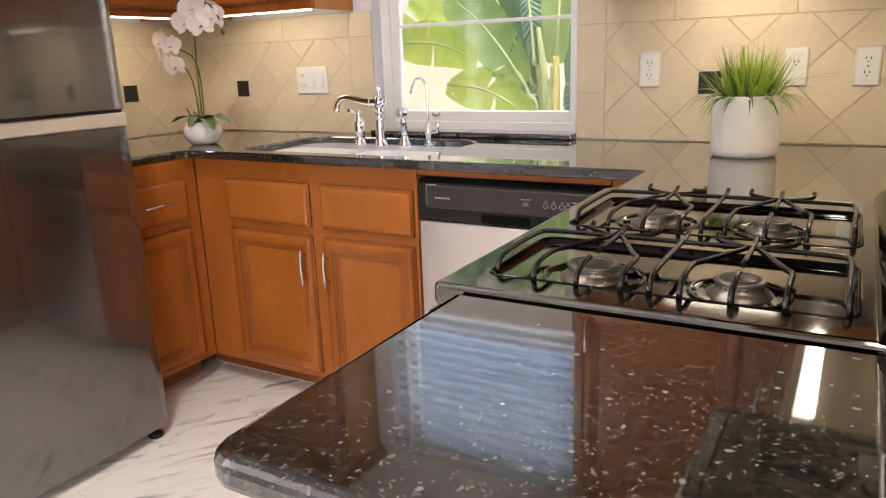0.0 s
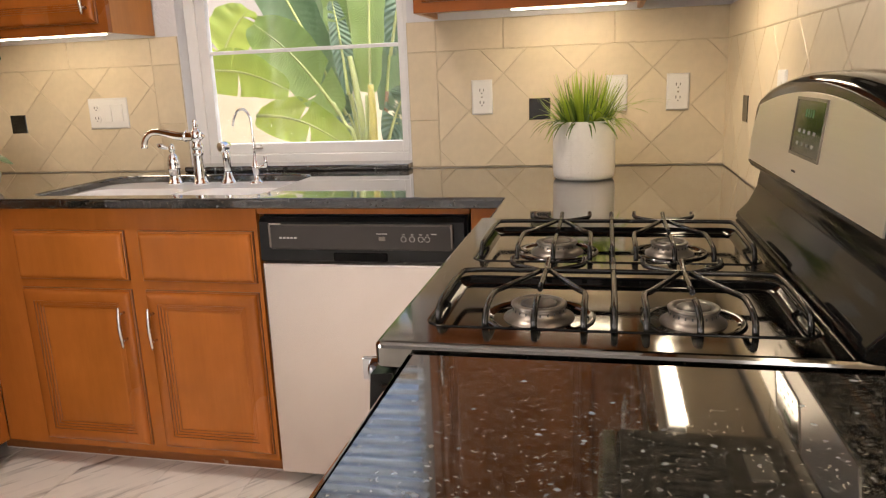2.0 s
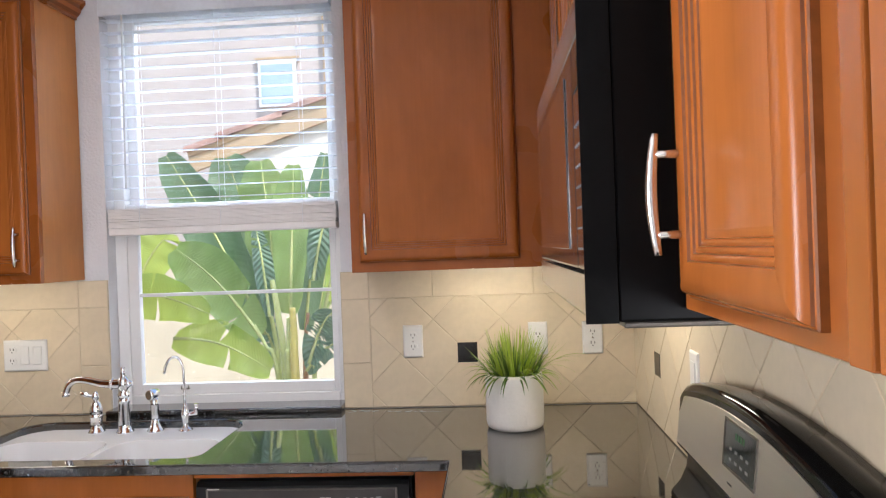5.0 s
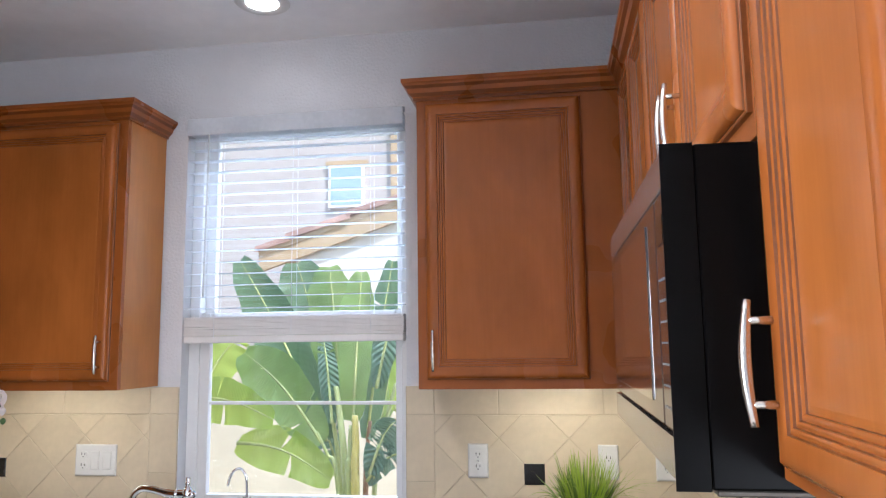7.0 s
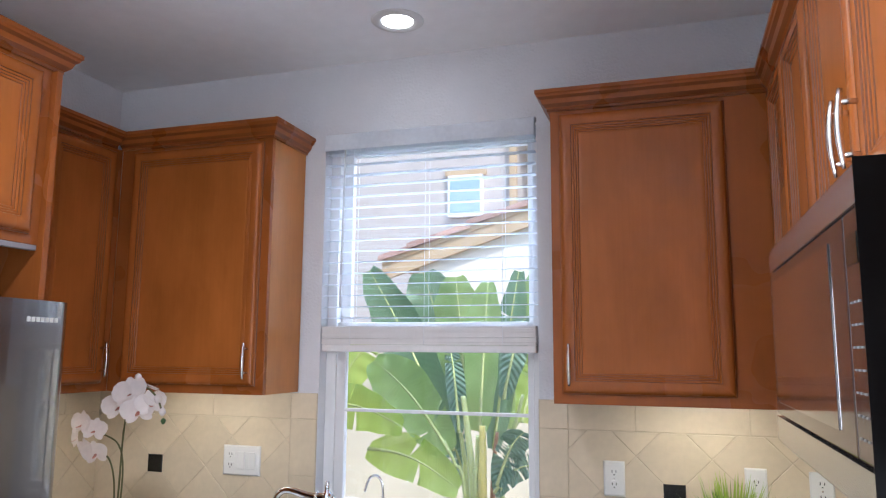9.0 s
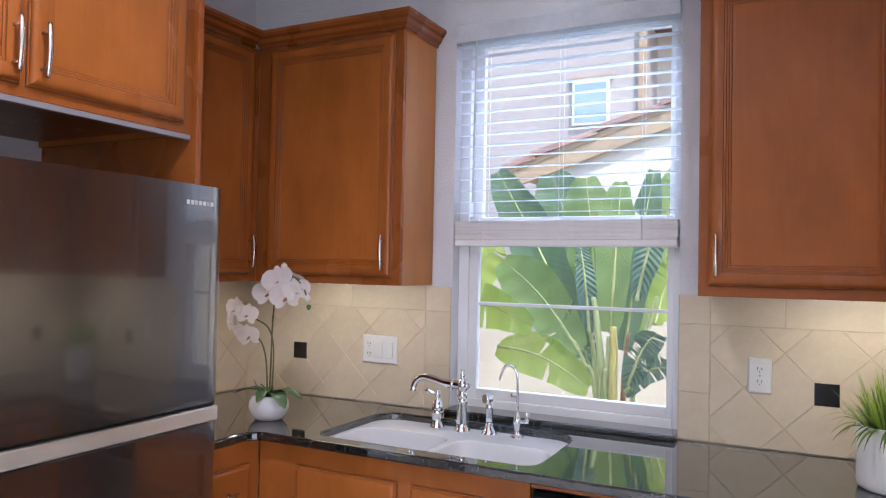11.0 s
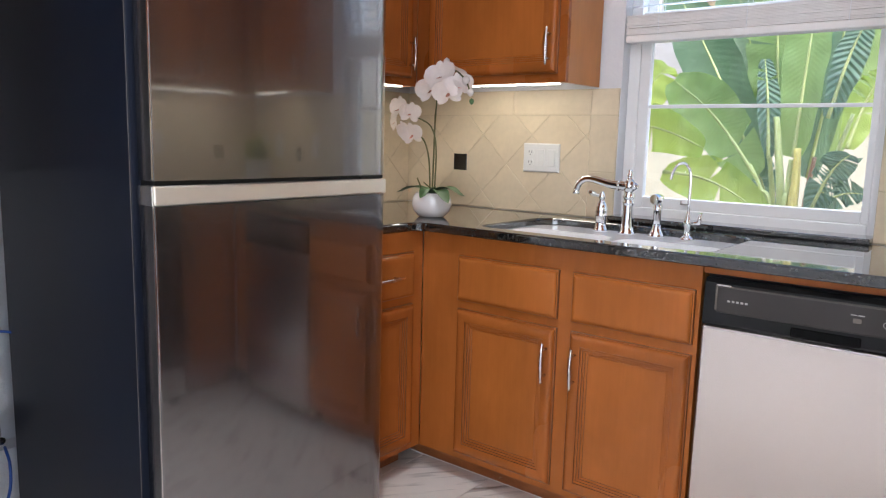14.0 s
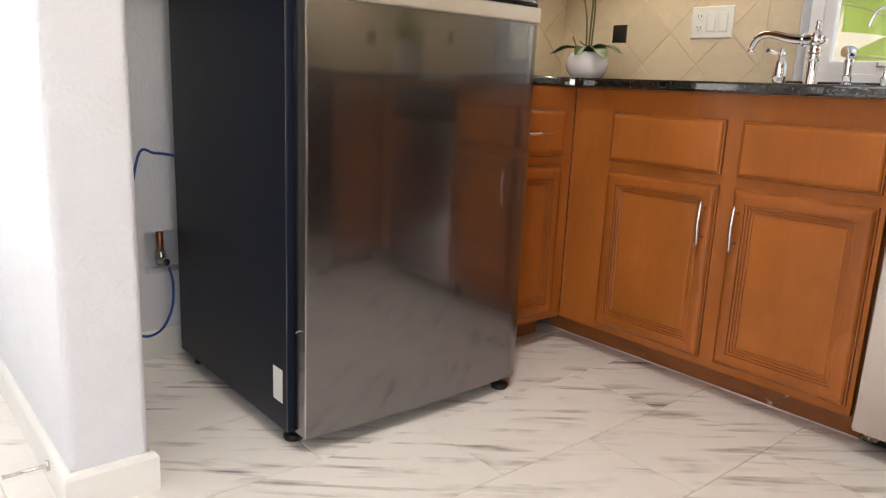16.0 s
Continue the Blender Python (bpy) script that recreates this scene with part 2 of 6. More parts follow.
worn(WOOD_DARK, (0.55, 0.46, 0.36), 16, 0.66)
WOOD_IN = material("cabinet_underside", (0.70, 0.60, 0.46), 0.6, noise_scale=5, vary=0.08)
GRANITE = granite_material()
stone = GRANITE.node_tree.nodes["Principled BSDF"]
stone.inputs["Coat Weight"].default_value, stone.inputs["Coat Roughness"].default_value = 0.7, 0.03
TILE = random_tint(material("travertine_tile", (0.62, 0.52, 0.37), 0.38, noise_scale=6, vary=0.10, bump=0.12, rvary=0.08), 0.05)
GROUT = material("grout", (0.56, 0.47, 0.335), 0.9, noise_scale=40, vary=0.12, bump=0.2)
ACCENT = material("black_accent_tile", (0.012, 0.011, 0.010), 0.18, noise_scale=30, vary=0.3, bump=0.05)
MARBLE = marble_material()
FLOOR_GROUT = material("floor_grout", (0.74, 0.69, 0.61), 0.85, noise_scale=30, vary=0.12, bump=0.2)
PAINT = material("wall_paint", (0.70, 0.70, 0.715), 0.75, noise_scale=11, vary=0.03, bump=0.7, fine=0.004)
CEIL = material("ceiling_paint", (0.90, 0.90, 0.90), 0.85, noise_scale=14, vary=0.03, bump=0.3, fine=0.0015)
TRIM = material("trim_paint", (0.80, 0.78, 0.72), 0.45, noise_scale=8, vary=0.04, bump=0.05)
VINYL = material("white_vinyl", (0.80, 0.79, 0.775), 0.35, noise_scale=6, vary=0.03)
SLAT = leaf_material("blind_slat", (0.88, 0.89, 0.90), (0.88, 0.92, 0.97), 0.44)
STACK = material("blind_stack", (0.82, 0.79, 0.76), 0.5, noise_scale=6, vary=0.06)
PLASTIC = material("white_plastic", (0.70, 0.69, 0.66), 0.35, noise_scale=12, vary=0.03)
DARKSLOT = material("dark_slot", (0.03, 0.03, 0.03), 0.6, vary=0.1)
STEEL = material("brushed_steel", (0.66, 0.64, 0.62), 0.24, 1.0, noise_scale=2, scale=(0.4, 0.4, 90), vary=0.03, rvary=0.02)
STEEL_PLATE = material("satin_steel_plate", (0.80, 0.76, 0.70), 0.36, 1.0, noise_scale=2, scale=(0.4, 0.4, 90), vary=0.025, rvary=0.02)
STEEL_DW = material("brushed_steel_door", (0.63, 0.57, 0.535), 0.25, 1.0, noise_scale=2, scale=(0.4, 0.4, 110), vary=0.012)
BLACK_STEEL = material("black_stainless", (0.165, 0.158, 0.163), 0.22, 0.95, noise_scale=1.5, scale=(0.4, 0.4, 70), vary=0.04, coat=1.0)
film_coat = BLACK_STEEL.node_tree.nodes["Principled BSDF"]
film_coat.inputs["Coat IOR"].default_value, film_coat.inputs["Coat Roughness"].default_value = 1.75, 0.05
FRIDGE_SIDE = material("dark_painted_side", (0.008, 0.011, 0.021), 0.34, spec=0.16, noise_scale=60, vary=0.1, bump=0.15, fine=0.0008)
CHAMPAGNE = material("satin_silver_band", (0.80, 0.75, 0.66), 0.36, 0.75, noise_scale=3, vary=0.05)
DRIP = material("dark_chrome_ring", (0.075, 0.073, 0.075), 0.07, 1.0, noise_scale=12, vary=0.15)
CHROME = material("chrome", (0.86, 0.87, 0.88), 0.05, 1.0, noise_scale=5, vary=0.03)
NICKEL = material("satin_nickel", (0.70, 0.66, 0.60), 0.25, 1.0, noise_scale=9, vary=0.06)
ENAMEL = material("black_enamel", (0.004, 0.004, 0.004), 0.07, noise_scale=12, vary=0.2, spec=0.14, rvary=0.03)
COOKTOP = material("dark_mirror_enamel", (0.16, 0.152, 0.142), 0.08, 1.0, noise_scale=10, vary=0.12, rvary=0.04)
IRON = material("cast_iron", (0.005, 0.0048, 0.0045), 0.22, spec=0.4, noise_scale=60, vary=0.3, bump=0.12, fine=0.0005)
ALU = material("burner_aluminium", (0.20, 0.175, 0.15), 0.33, 0.85, noise_scale=30, vary=0.25, bump=0.1)
GREY_METAL = material("grey_sheet_metal", (0.10, 0.09, 0.08), 0.42, 0.7, noise_scale=30, vary=0.2)
GREY_EDGE = material("grey_strip", (0.26, 0.24, 0.25), 0.35, noise_scale=9, vary=0.08)
DARK_CAP = material("dark_burner_disc", (0.06, 0.055, 0.05), 0.35, 0.6, noise_scale=30, vary=0.2)
KNOB = material("smoky_chrome_knob", (0.42, 0.43, 0.45), 0.10, 1.0, noise_scale=12, vary=0.1)
CAP = material("burner_cap", (0.17, 0.155, 0.135), 0.30, 0.75, noise_scale=40, vary=0.25)
BLACK_PLASTIC = material("black_plastic", (0.012, 0.012, 0.012), 0.30, noise_scale=20, vary=0.15, spec=0.25)
DW_PANEL = material("dark_grey_panel", (0.042, 0.036, 0.033), 0.30, 0.35, noise_scale=4, vary=0.08)
MW_WINDOW = material("microwave_window_glass", (0.045, 0.033, 0.028), 0.035, noise_scale=5, vary=0.1, spec=1.0, coat=1.0)
MW_FRONT = material("microwave_dark_front", (0.20, 0.17, 0.155), 0.10, 0.85, noise_scale=3, scale=(1, 60, 1), vary=0.06)
MW_SIDE = material("black_case_edge", (0.004, 0.004, 0.004), 0.22, noise_scale=9, vary=0.2, spec=0.06)
PORCELAIN = material("white_porcelain", (0.82, 0.82, 0.82), 0.10, noise_scale=5, vary=0.02)
POT = material("white_ceramic_pot", (0.78, 0.75, 0.70), 0.55, noise_scale=14, vary=0.06, bump=0.2)
GLAZE = material("white_glazed_pot", (0.80, 0.77, 0.75), 0.10, noise_scale=4, vary=0.03)
SOIL = material("dark_moss", (0.025, 0.02, 0.014), 0.9, noise_scale=60, vary=0.5, bump=0.8)
GRASS = leaf_material("grass_blade", (0.22, 0.33, 0.032), (0.46, 0.62, 0.08), 0.48)
GRASS_DARK = leaf_material("grass_blade_dark", (0.085, 0.15, 0.032), (0.18, 0.30, 0.06), 0.4)
GRASS_PALE = leaf_material("grass_blade_pale", (0.24, 0.33, 0.07), (0.46, 0.58, 0.12), 0.4)
ORCHID_LEAF = material("orchid_leaf", (0.06, 0.13, 0.04), 0.32, noise_scale=10, vary=0.2)
ORCHID_STEM = material("orchid_stem", (0.10, 0.10, 0.03), 0.5, noise_scale=20, vary=0.4)
PETAL = leaf_material("orchid_petal", (0.92, 0.88, 0.86), (0.88, 0.81, 0.77), 0.45)
LIP = material("orchid_lip", (0.50, 0.22, 0.16), 0.5, noise_scale=60, vary=0.5)


def veined(m, count, depth):
    """Ribs running from the midrib to the edge of a leaf, as fine relief and lighter lines."""
    n, ln = m.node_tree.nodes, m.node_tree.links
    b = n["Principled BSDF"]
    tc, sep, mul, si, r = n.new("ShaderNodeTexCoord"), n.new("ShaderNodeSeparateXYZ"), n.new("ShaderNodeMath"), n.new("ShaderNodeMath"), n.new("ShaderNodeMapRange")
    ln.new(tc.outputs["UV"], sep.inputs[0])
    mul.operation, si.operation = "MULTIPLY", "SINE"
    mul.inputs[1].default_value = count * 6.283
    ln.new(sep.outputs["Y"], mul.inputs[0])
    ln.new(mul.outputs[0], si.inputs[0])
    r.inputs["From Min"].default_value, r.inputs["From Max"].default_value = -1, 1
    r.inputs["To Min"].default_value, r.inputs["To Max"].default_value = 0.93, 1.06
    ln.new(si.outputs[0], r.inputs["Value"])
    sc, bp = n.new("ShaderNodeVectorMath"), n.new("ShaderNodeBump")
    sc.operation = "SCALE"
    ln.new(b.inputs["Base Color"].links[0].from_socket, sc.inputs[0])
    ln.new(r.outputs[0], sc.inputs["Scale"])
    ln.new(sc.outputs[0], b.inputs["Base Color"])
    bp.inputs["Strength"].default_value, bp.inputs["Distance"].default_value = 1.0, depth
    ln.new(si.outputs[0], bp.inputs["Height"])
    ln.new(bp.outputs[0], b.inputs["Normal"])
    return m


BLADE_LIGHT = veined(leaf_material("broad_leaf_light", (0.32, 0.43, 0.09), (0.70, 0.80, 0.20), 0.58), 34, 0.0008)
BLADE_MID = veined(leaf_material("broad_leaf_middle", (0.21, 0.31, 0.10), (0.50, 0.63, 0.21), 0.55), 34, 0.0008)
BLADE_DARK = veined(leaf_material("broad_leaf_dark", (0.10, 0.17, 0.095), (0.31, 0.43, 0.22), 0.5), 30, 0.0008)
BLADE_RIB = veined(leaf_material("ribbed_leaf", (0.15, 0.24, 0.17), (0.36, 0.48, 0.28), 0.35), 16, 0.006)
STALK = material("leaf_stalk", (0.46, 0.48, 0.18), 0.4, noise_scale=6, scale=(1, 1, 0.4), vary=0.3)
STALK_YELLOW = material("yellow_stalk", (0.62, 0.50, 0.13), 0.4, noise_scale=9, scale=(1, 1, 0.3), vary=0.35)
SHEATH = material("red_sheath", (0.36, 0.19, 0.10), 0.5, noise_scale=8, vary=0.3)
STUCCO = material("cream_stucco", (0.78, 0.70, 0.56), 0.9, noise_scale=5, vary=0.06, bump=0.5, fine=0.006)
GARDEN_WALL = material("yellow_cream_wall", (0.62, 0.53, 0.36), 0.9, noise_scale=4, vary=0.10, bump=0.5, fine=0.006)
STUCCO_PINK = material("pink_stucco", (0.52, 0.455, 0.385), 0.9, noise_scale=4, vary=0.06, bump=0.5, fine=0.006)
ROOFTILE = random_tint(material("clay_roof_tile", (0.36, 0.22, 0.155), 0.8, noise_scale=12, vary=0.3, bump=0.3), 0.25)
FASCIA = material("tan_fascia", (0.50, 0.36, 0.20), 0.7, noise_scale=4, vary=0.12)
PALE_GROUND = material("pale_bounce_ground", (0.55, 0.51, 0.45), 0.95, noise_scale=2, vary=0.3, bump=0.5, fine=0.01)
BLUE = material("blue_tube", (0.02, 0.07, 0.30), 0.35, vary=0.1)
COPPER = material("copper_pipe", (0.60, 0.26, 0.13), 0.3, 1.0, noise_scale=15, vary=0.25)
PANE = glass("window_glass")
DISPLAY = material("display_glass", (0.012, 0.018, 0.014), 0.08, vary=0.2, spec=0.6)
LED = emitter("lamp_diffuser", (1.0, 0.95, 0.86), 6)
STRIP = emitter("under_cabinet_diffuser", (1.0, 0.90, 0.70), 4)
LIGHTMARK = material("pale_print", (0.55, 0.53, 0.50), 0.5, vary=0.05)
GREENMARK = emitter("green_digits", (0.04, 0.12, 0.04), 0.05)
KEYMARK = material("dim_print", (0.20, 0.19, 0.17), 0.5, vary=0.05)

# ---- geometry helpers ----


def thing(name, m, label, category, group=""):
    ob = new(name)
    ob.empty_display_size = 0.1
    ob.matrix_world = m
    return tagged(ob, label, category, group)


def part(name, bm, mat, parent=None, label="", m=None, kind=""):
    """Links a bmesh as one mesh object, under a thing or a part."""
    me = bpy.data.meshes.new(name)
    bmesh.ops.recalc_face_normals(bm, faces=bm.faces)
    bm.to_mesh(me)
    bm.free()
    mats = mat if isinstance(mat, (list, tuple)) else [mat]
    for x in mats:
        me.materials.append(x)
    ob = new(name, me)
    if parent:
        ob.parent = parent
    if m is not None:
        ob.matrix_local = m
    if label or kind:
        tagged(ob, label, kind=kind)
    return ob


def share(name, ob, parent, m):
    """A further piece on the mesh of another."""
    o = new(name, ob.data)
    o.parent = parent
    o.matrix_local = m
    return o


def box(bm, x0, y0, z0, x1, y1, z1, bevel=0.0, seg=2):
    c = Vector(((x0 + x1) / 2, (y0 + y1) / 2, (z0 + z1) / 2))
    s = Matrix.Diagonal((abs(x1 - x0), abs(y1 - y0), abs(z1 - z0), 1))
    r = bmesh.ops.create_cube(bm, size=1, matrix=Matrix.Translation(c) @ s)
    if bevel:
        edges = list({e for v in r["verts"] for e in v.link_edges})
        bmesh.ops.bevel(bm, geom=edges, offset=bevel, segments=seg, affect="EDGES", profile=0.5)
    return bm


def bx(*a, **k):
    return box(bmesh.new(), *a, **k)


def tube(bm, pts, radii, n=10, closed=False):
    """A round bar along points; radii: one number or one for each point."""
    pts = [Vector(p) for p in pts]
    if not isinstance(radii, (list, tuple)):
        radii = [radii] * len(pts)
    rings, side = [], None
    for i, p in enumerate(pts):
        if closed:
            d = pts[(i + 1) % len(pts)] - pts[i - 1]
        else:
            d = pts[min(i + 1, len(pts) - 1)] - pts[max(i - 1, 0)]
        d.normalize()
        if side is None:
            side = d.orthogonal().normalized()
        side = (side - d * side.dot(d)).normalized()
        up = d.cross(side)
        rings.append([bm.verts.new(p + radii[i] * (math.cos(a) * side + math.sin(a) * up)) for a in (2 * math.pi * k / n for k in range(n))])
    for i in range(len(rings) if closed else len(rings) - 1):
        a, b = rings[i], rings[(i + 1) % len(rings)]
        for k in range(n):
            f = bm.faces.new((a[k], a[(k + 1) % n], b[(k + 1) % n], b[k]))
            f.smooth = True
    if not closed:
        bm.faces.new(rings[0][::-1])
        bm.faces.new(rings[-1])
    return bm


def tb(pts, r, n=10, closed=False):
    return tube(bmesh.new(), pts, r, n, closed)


def smooth_path(pts, steps=6):
    """A Catmull-Rom line through the points."""
    p = [Vector(q) for q in pts]
    p = [2 * p[0] - p[1], *p, 2 * p[-1] - p[-2]]
    out = []
    for i in range(1, len(p) - 2):
        for k in range(steps):
            t = k / steps
            a, b, c, d = p[i - 1], p[i], p[i + 1], p[i + 2]
            out.append(0.5 * ((2 * b) + (c - a) * t + (2 * a - 5 * b + 4 * c - d) * t * t + (3 * b - a - 3 * c + d) * t**3))
    out.append(p[-2])
    return out


def lathe(bm, profile, n=24, cx=0.0, cy=0.0, smooth=True):
    """Turns (radius, height) pairs round an upright axis."""
    rings = []
    for r, z in profile:
        if r < 1e-5:
            rings.append([bm.verts.new((cx, cy, z))])
        else:
            rings.append([bm.verts.new((cx + r * math.cos(2 * math.pi * k / n), cy + r * math.sin(2 * math.pi * k / n), z)) for k in range(n)])
    for a, b in zip(rings, rings[1:]):
        for k in range(n):
            j = (k + 1) % n
            if len(a) == 1 and len(b) == 1:
                continue
            if len(a) == 1:
                f = bm.faces.new((a[0], b[j], b[k]))
            elif len(b) == 1:
                f = bm.faces.new((a[k], a[j], b[0]))
            else:
                f = bm.faces.new((a[k], a[j], b[j], b[k]))
            f.smooth = smooth
    return bm


def lt(profile, n=24, cx=0.0, cy=0.0, smooth=True):
    return lathe(bmesh.new(), profile, n, cx, cy, smooth)


def extrude_profile(bm, poly, x0, x1, axis="x", smooth=False):
    """A prism: the polygon's pairs lie across the axis (x: y, z; y: x, z; z: x, y)."""
    def at(a, p):
        return {"x": (a, p[0], p[1]), "y": (p[0], a, p[1]), "z": (p[0], p[1], a)}[axis]

    lo, hi = [bm.verts.new(at(x0, p)) for p in poly], [bm.verts.new(at(x1, p)) for p in poly]
    for i in range(len(poly)):
        j = (i + 1) % len(poly)
        f = bm.faces.new((lo[i], lo[j], hi[j], hi[i]))
        f.smooth = smooth
    bm.faces.new(lo[::-1])
    bm.faces.new(hi)
    return bm


def ep(poly, x0, x1, axis="x", smooth=False):
    return extrude_profile(bmesh.new(), poly, x0, x1, axis, smooth)


def rings_panel(bm, w, h, rings, dark=(), outer=0):
    """A panel in x and z with its face to -y: rings of (inset, depth) from the back edge inwards; the last one is filled.
    Smooth along the moulding, sharp at mitres and dark grooves."""
    loops = []
    for ins, d in rings:
        loops.append([bm.verts.new(p) for p in ((ins, -d, ins), (w - ins, -d, ins), (w - ins, -d, h - ins), (ins, -d, h - ins))])
    for i, (a, b) in enumerate(zip(loops, loops[1:])):
        for k in range(4):
            j = (k + 1) % 4
            f = bm.faces.new((a[k], a[j], b[j], b[k]))
            f.smooth = True
            f.material_index = 1 if i in dark else 2 if i < outer else 0
    bm.faces.new(loops[-1])
    bm.faces.new(loops[0][::-1])
    for i, loop in enumerate(loops):
        for k in range(4):
            if i + 1 < len(loops):
                bm.edges.get((loop[k], loops[i + 1][k])).smooth = False
            if i in dark or i - 1 in dark or i in (0, len(loops) - 1):
                bm.edges.get((loop[k], loop[(k + 1) % 4])).smooth = False
    return bm


DOOR_RINGS = [(0, 0), (0, 0.0065), (0.0018, 0.0078), (0.0036, 0.0082), (0.0042, 0.0108), (0.0052, 0.0136), (0.0076, 0.0168), (0.0112, 0.0192), (0.0158, 0.0206), (0.021, 0.0211), (0.028, 0.0210), (0.035, 0.0203), (0.0405, 0.0190), (0.0418, 0.0158), (0.0440, 0.0166), (0.0462, 0.0166), (0.0484, 0.0152), (0.0495, 0.0124), (0.0518, 0.0131), (0.0538, 0.0128), (0.0556, 0.0114), (0.0566, 0.0088), (0.0590, 0.0095), (0.0612, 0.0088), (0.0630, 0.0072), (0.0638, 0.0050), (0.0668, 0.0052), (0.072, 0.0058)]
# rings 0 and 1 are side edges, darkened to paint the shadow round a door
DOOR_DARK = (0, 1, 3, 12, 16, 20, 24)
DRAWER_RINGS = [(0, 0), (0, 0.0085), (0.002, 0.0100), (0.0046, 0.0104), (0.0053, 0.0132), (0.0072, 0.0162), (0.0102, 0.0184), (0.014, 0.0196), (0.019, 0.0200), (0.024, 0.0200)]
# here too the outer edge rings carry painted shadow
DRAWER_DARK = (0, 1, 3)


def fillet(poly, radii, steps=6):
    """Rounds the corners of a polygon of (x, y)."""
    out = []
    for i, (p, r) in enumerate(zip(poly, radii)):
        p = Vector(p)
        if r <= 0:
            out.append(p)
            continue
        a, b = (Vector(poly[i - 1]) - p).normalized(), (Vector(poly[(i + 1) % len(poly)]) - p).normalized()
        half = math.acos(max(-1, min(1, a.dot(b)))) / 2
        t = r / math.tan(half)
        s, e = p + a * t, p + b * t
        c = p + (a + b).normalized() * (r / math.sin(half))
        a0 = math.atan2(*(s - c).yx)
        a1 = math.atan2(*(e - c).yx)
        d = (a1 - a0 + math.pi) % (2 * math.pi) - math.pi
        for k in range(steps + 1):
            q = a0 + d * k / steps
            out.append(c + r * Vector((math.cos(q), math.sin(q))))
    return out


def slab(outer, holes, z0, z1, round_edge=0.006):
    """A flat slab with holes and eased upper and lower edges."""
    bm = bmesh.new()
    edges = []
    for loop in (outer, *holes):
        vs = [bm.verts.new((p[0], p[1], z1)) for p in loop]
        edges += [bm.edges.new((vs[i], vs[(i + 1) % len(vs)])) for i in range(len(vs))]
    bmesh.ops.triangle_fill(bm, edges=edges, use_beauty=True, use_dissolve=False)
    r = bmesh.ops.extrude_face_region(bm, geom=bm.faces[:])
    bmesh.ops.translate(bm, verts=[v for v in r["geom"] if isinstance(v, bmesh.types.BMVert)], vec=(0, 0, z0 - z1))
    bmesh.ops.recalc_face_normals(bm, faces=bm.faces)
    rim = [e for e in bm.edges if len(e.link_faces) == 2 and abs(e.verts[0].co.z - e.verts[1].co.z) < 1e-6 and abs(e.link_faces[0].normal.z - e.link_faces[1].normal.z) > 0.5]
    bmesh.ops.bevel(bm, geom=rim, offset=round_edge, segments=3, affect="EDGES", profile=0.5)
    return bm


def arc_pull(parent, name, x, z0, z1, y, out=0.030, r=0.0057, label="satin nickel bow handle", upright=True):
    """A bowed bar handle on two short posts, standing off a face that looks to -y."""
    L = z1 - z0
    bm = bmesh.new()
    pts = []
    for k in range(13):
        s = k / 12
        b = out * (0.82 + 0.18 * math.sin(math.pi * s))
        pts.append((x, y - b, z0 + L * s) if upright else (z0 + L * s, y - b, x))
    tube(bm, pts, [r * (0.72 + 0.45 * math.sin(math.pi * k / 12)) for k in range(13)], 8)
    for s in (0.17, 0.83):
        p = (x, y, z0 + L * s) if upright else (z0 + L * s, y, x)
        q = (p[0], y - out * 0.9, p[2])
        tube(bm, [p, q], r * 0.8, 8)
    return part(name, bm, NICKEL, parent, label)


def cabinet_door(parent, x0, z0, x1, z1, y, handle=None, name="door"):
    d = part(name, rings_panel(bmesh.new(), x1 - x0, z1 - z0, DOOR_RINGS, DOOR_DARK, 24), [WOOD, GLAZE_SHADE, WOOD_STILE], parent, m=Matrix.Translation((x0, y, z0)))
    if handle:
        side, base = handle
        hx = 0.026 if side == "l" else x1 - x0 - 0.026
        arc_pull(d, "handle", hx, base - z0, base - z0 + 0.128, -0.02)
    return d


def drawer_front(parent, x0, z0, x1, z1, y, pull=False):
    d = part("drawer_front", rings_panel(bmesh.new(), x1 - x0, z1 - z0, DRAWER_RINGS, DRAWER_DARK), [WOOD, GLAZE_SHADE], parent, m=Matrix.Translation((x0, y, z0)))
    if pull:
        w = x1 - x0
        arc_pull(d, "handle", (z1 - z0) / 2, w / 2 - 0.064, w / 2 + 0.064, -0.02, upright=False)
    return d


def crown(parent, pts, name="crown_moulding"):
    """Crown moulding along a plan line; the profile leans outwards to the right of the line's way."""
    prof = [(0, 0), (0.008, 0), (0.008, 0.009), (0.013, 0.012), (0.022, 0.022), (0.027, 0.036), (0.036, 0.044), (0.038, 0.050), (0.043, 0.054), (0.043, 0.066), (0, 0.066)]
    bm = bmesh.new()
    loops = []
    for i, p in enumerate(pts):
        p = Vector(p)
        dirs = []
        if i:
            dirs.append((p - Vector(pts[i - 1])).normalized())
        if i < len(pts) - 1:
            dirs.append((Vector(pts[i + 1]) - p).normalized())
        ns = [Vector((d.y, -d.x)) for d in dirs]
        nrm = ns[0] if len(ns) == 1 else (ns[0] + ns[1]) / (1 + ns[0].dot(ns[1]))
        loops.append([bm.verts.new((p.x + nrm.x * a, p.y + nrm.y * a, 2.348 + z)) for a, z in prof])
    for a, b in zip(loops, loops[1:]):
        for k in range(len(prof)):
            j = (k + 1) % len(prof)
            bm.faces.new((a[k], a[j], b[j], b[k])).material_index = 1 if k in (1, 3, 5) else 0
    bm.faces.new(loops[0])
    bm.faces.new(loops[-1][::-1])
    return part(name, bm, [WOOD_FRAME, WOOD_CROWN], parent)

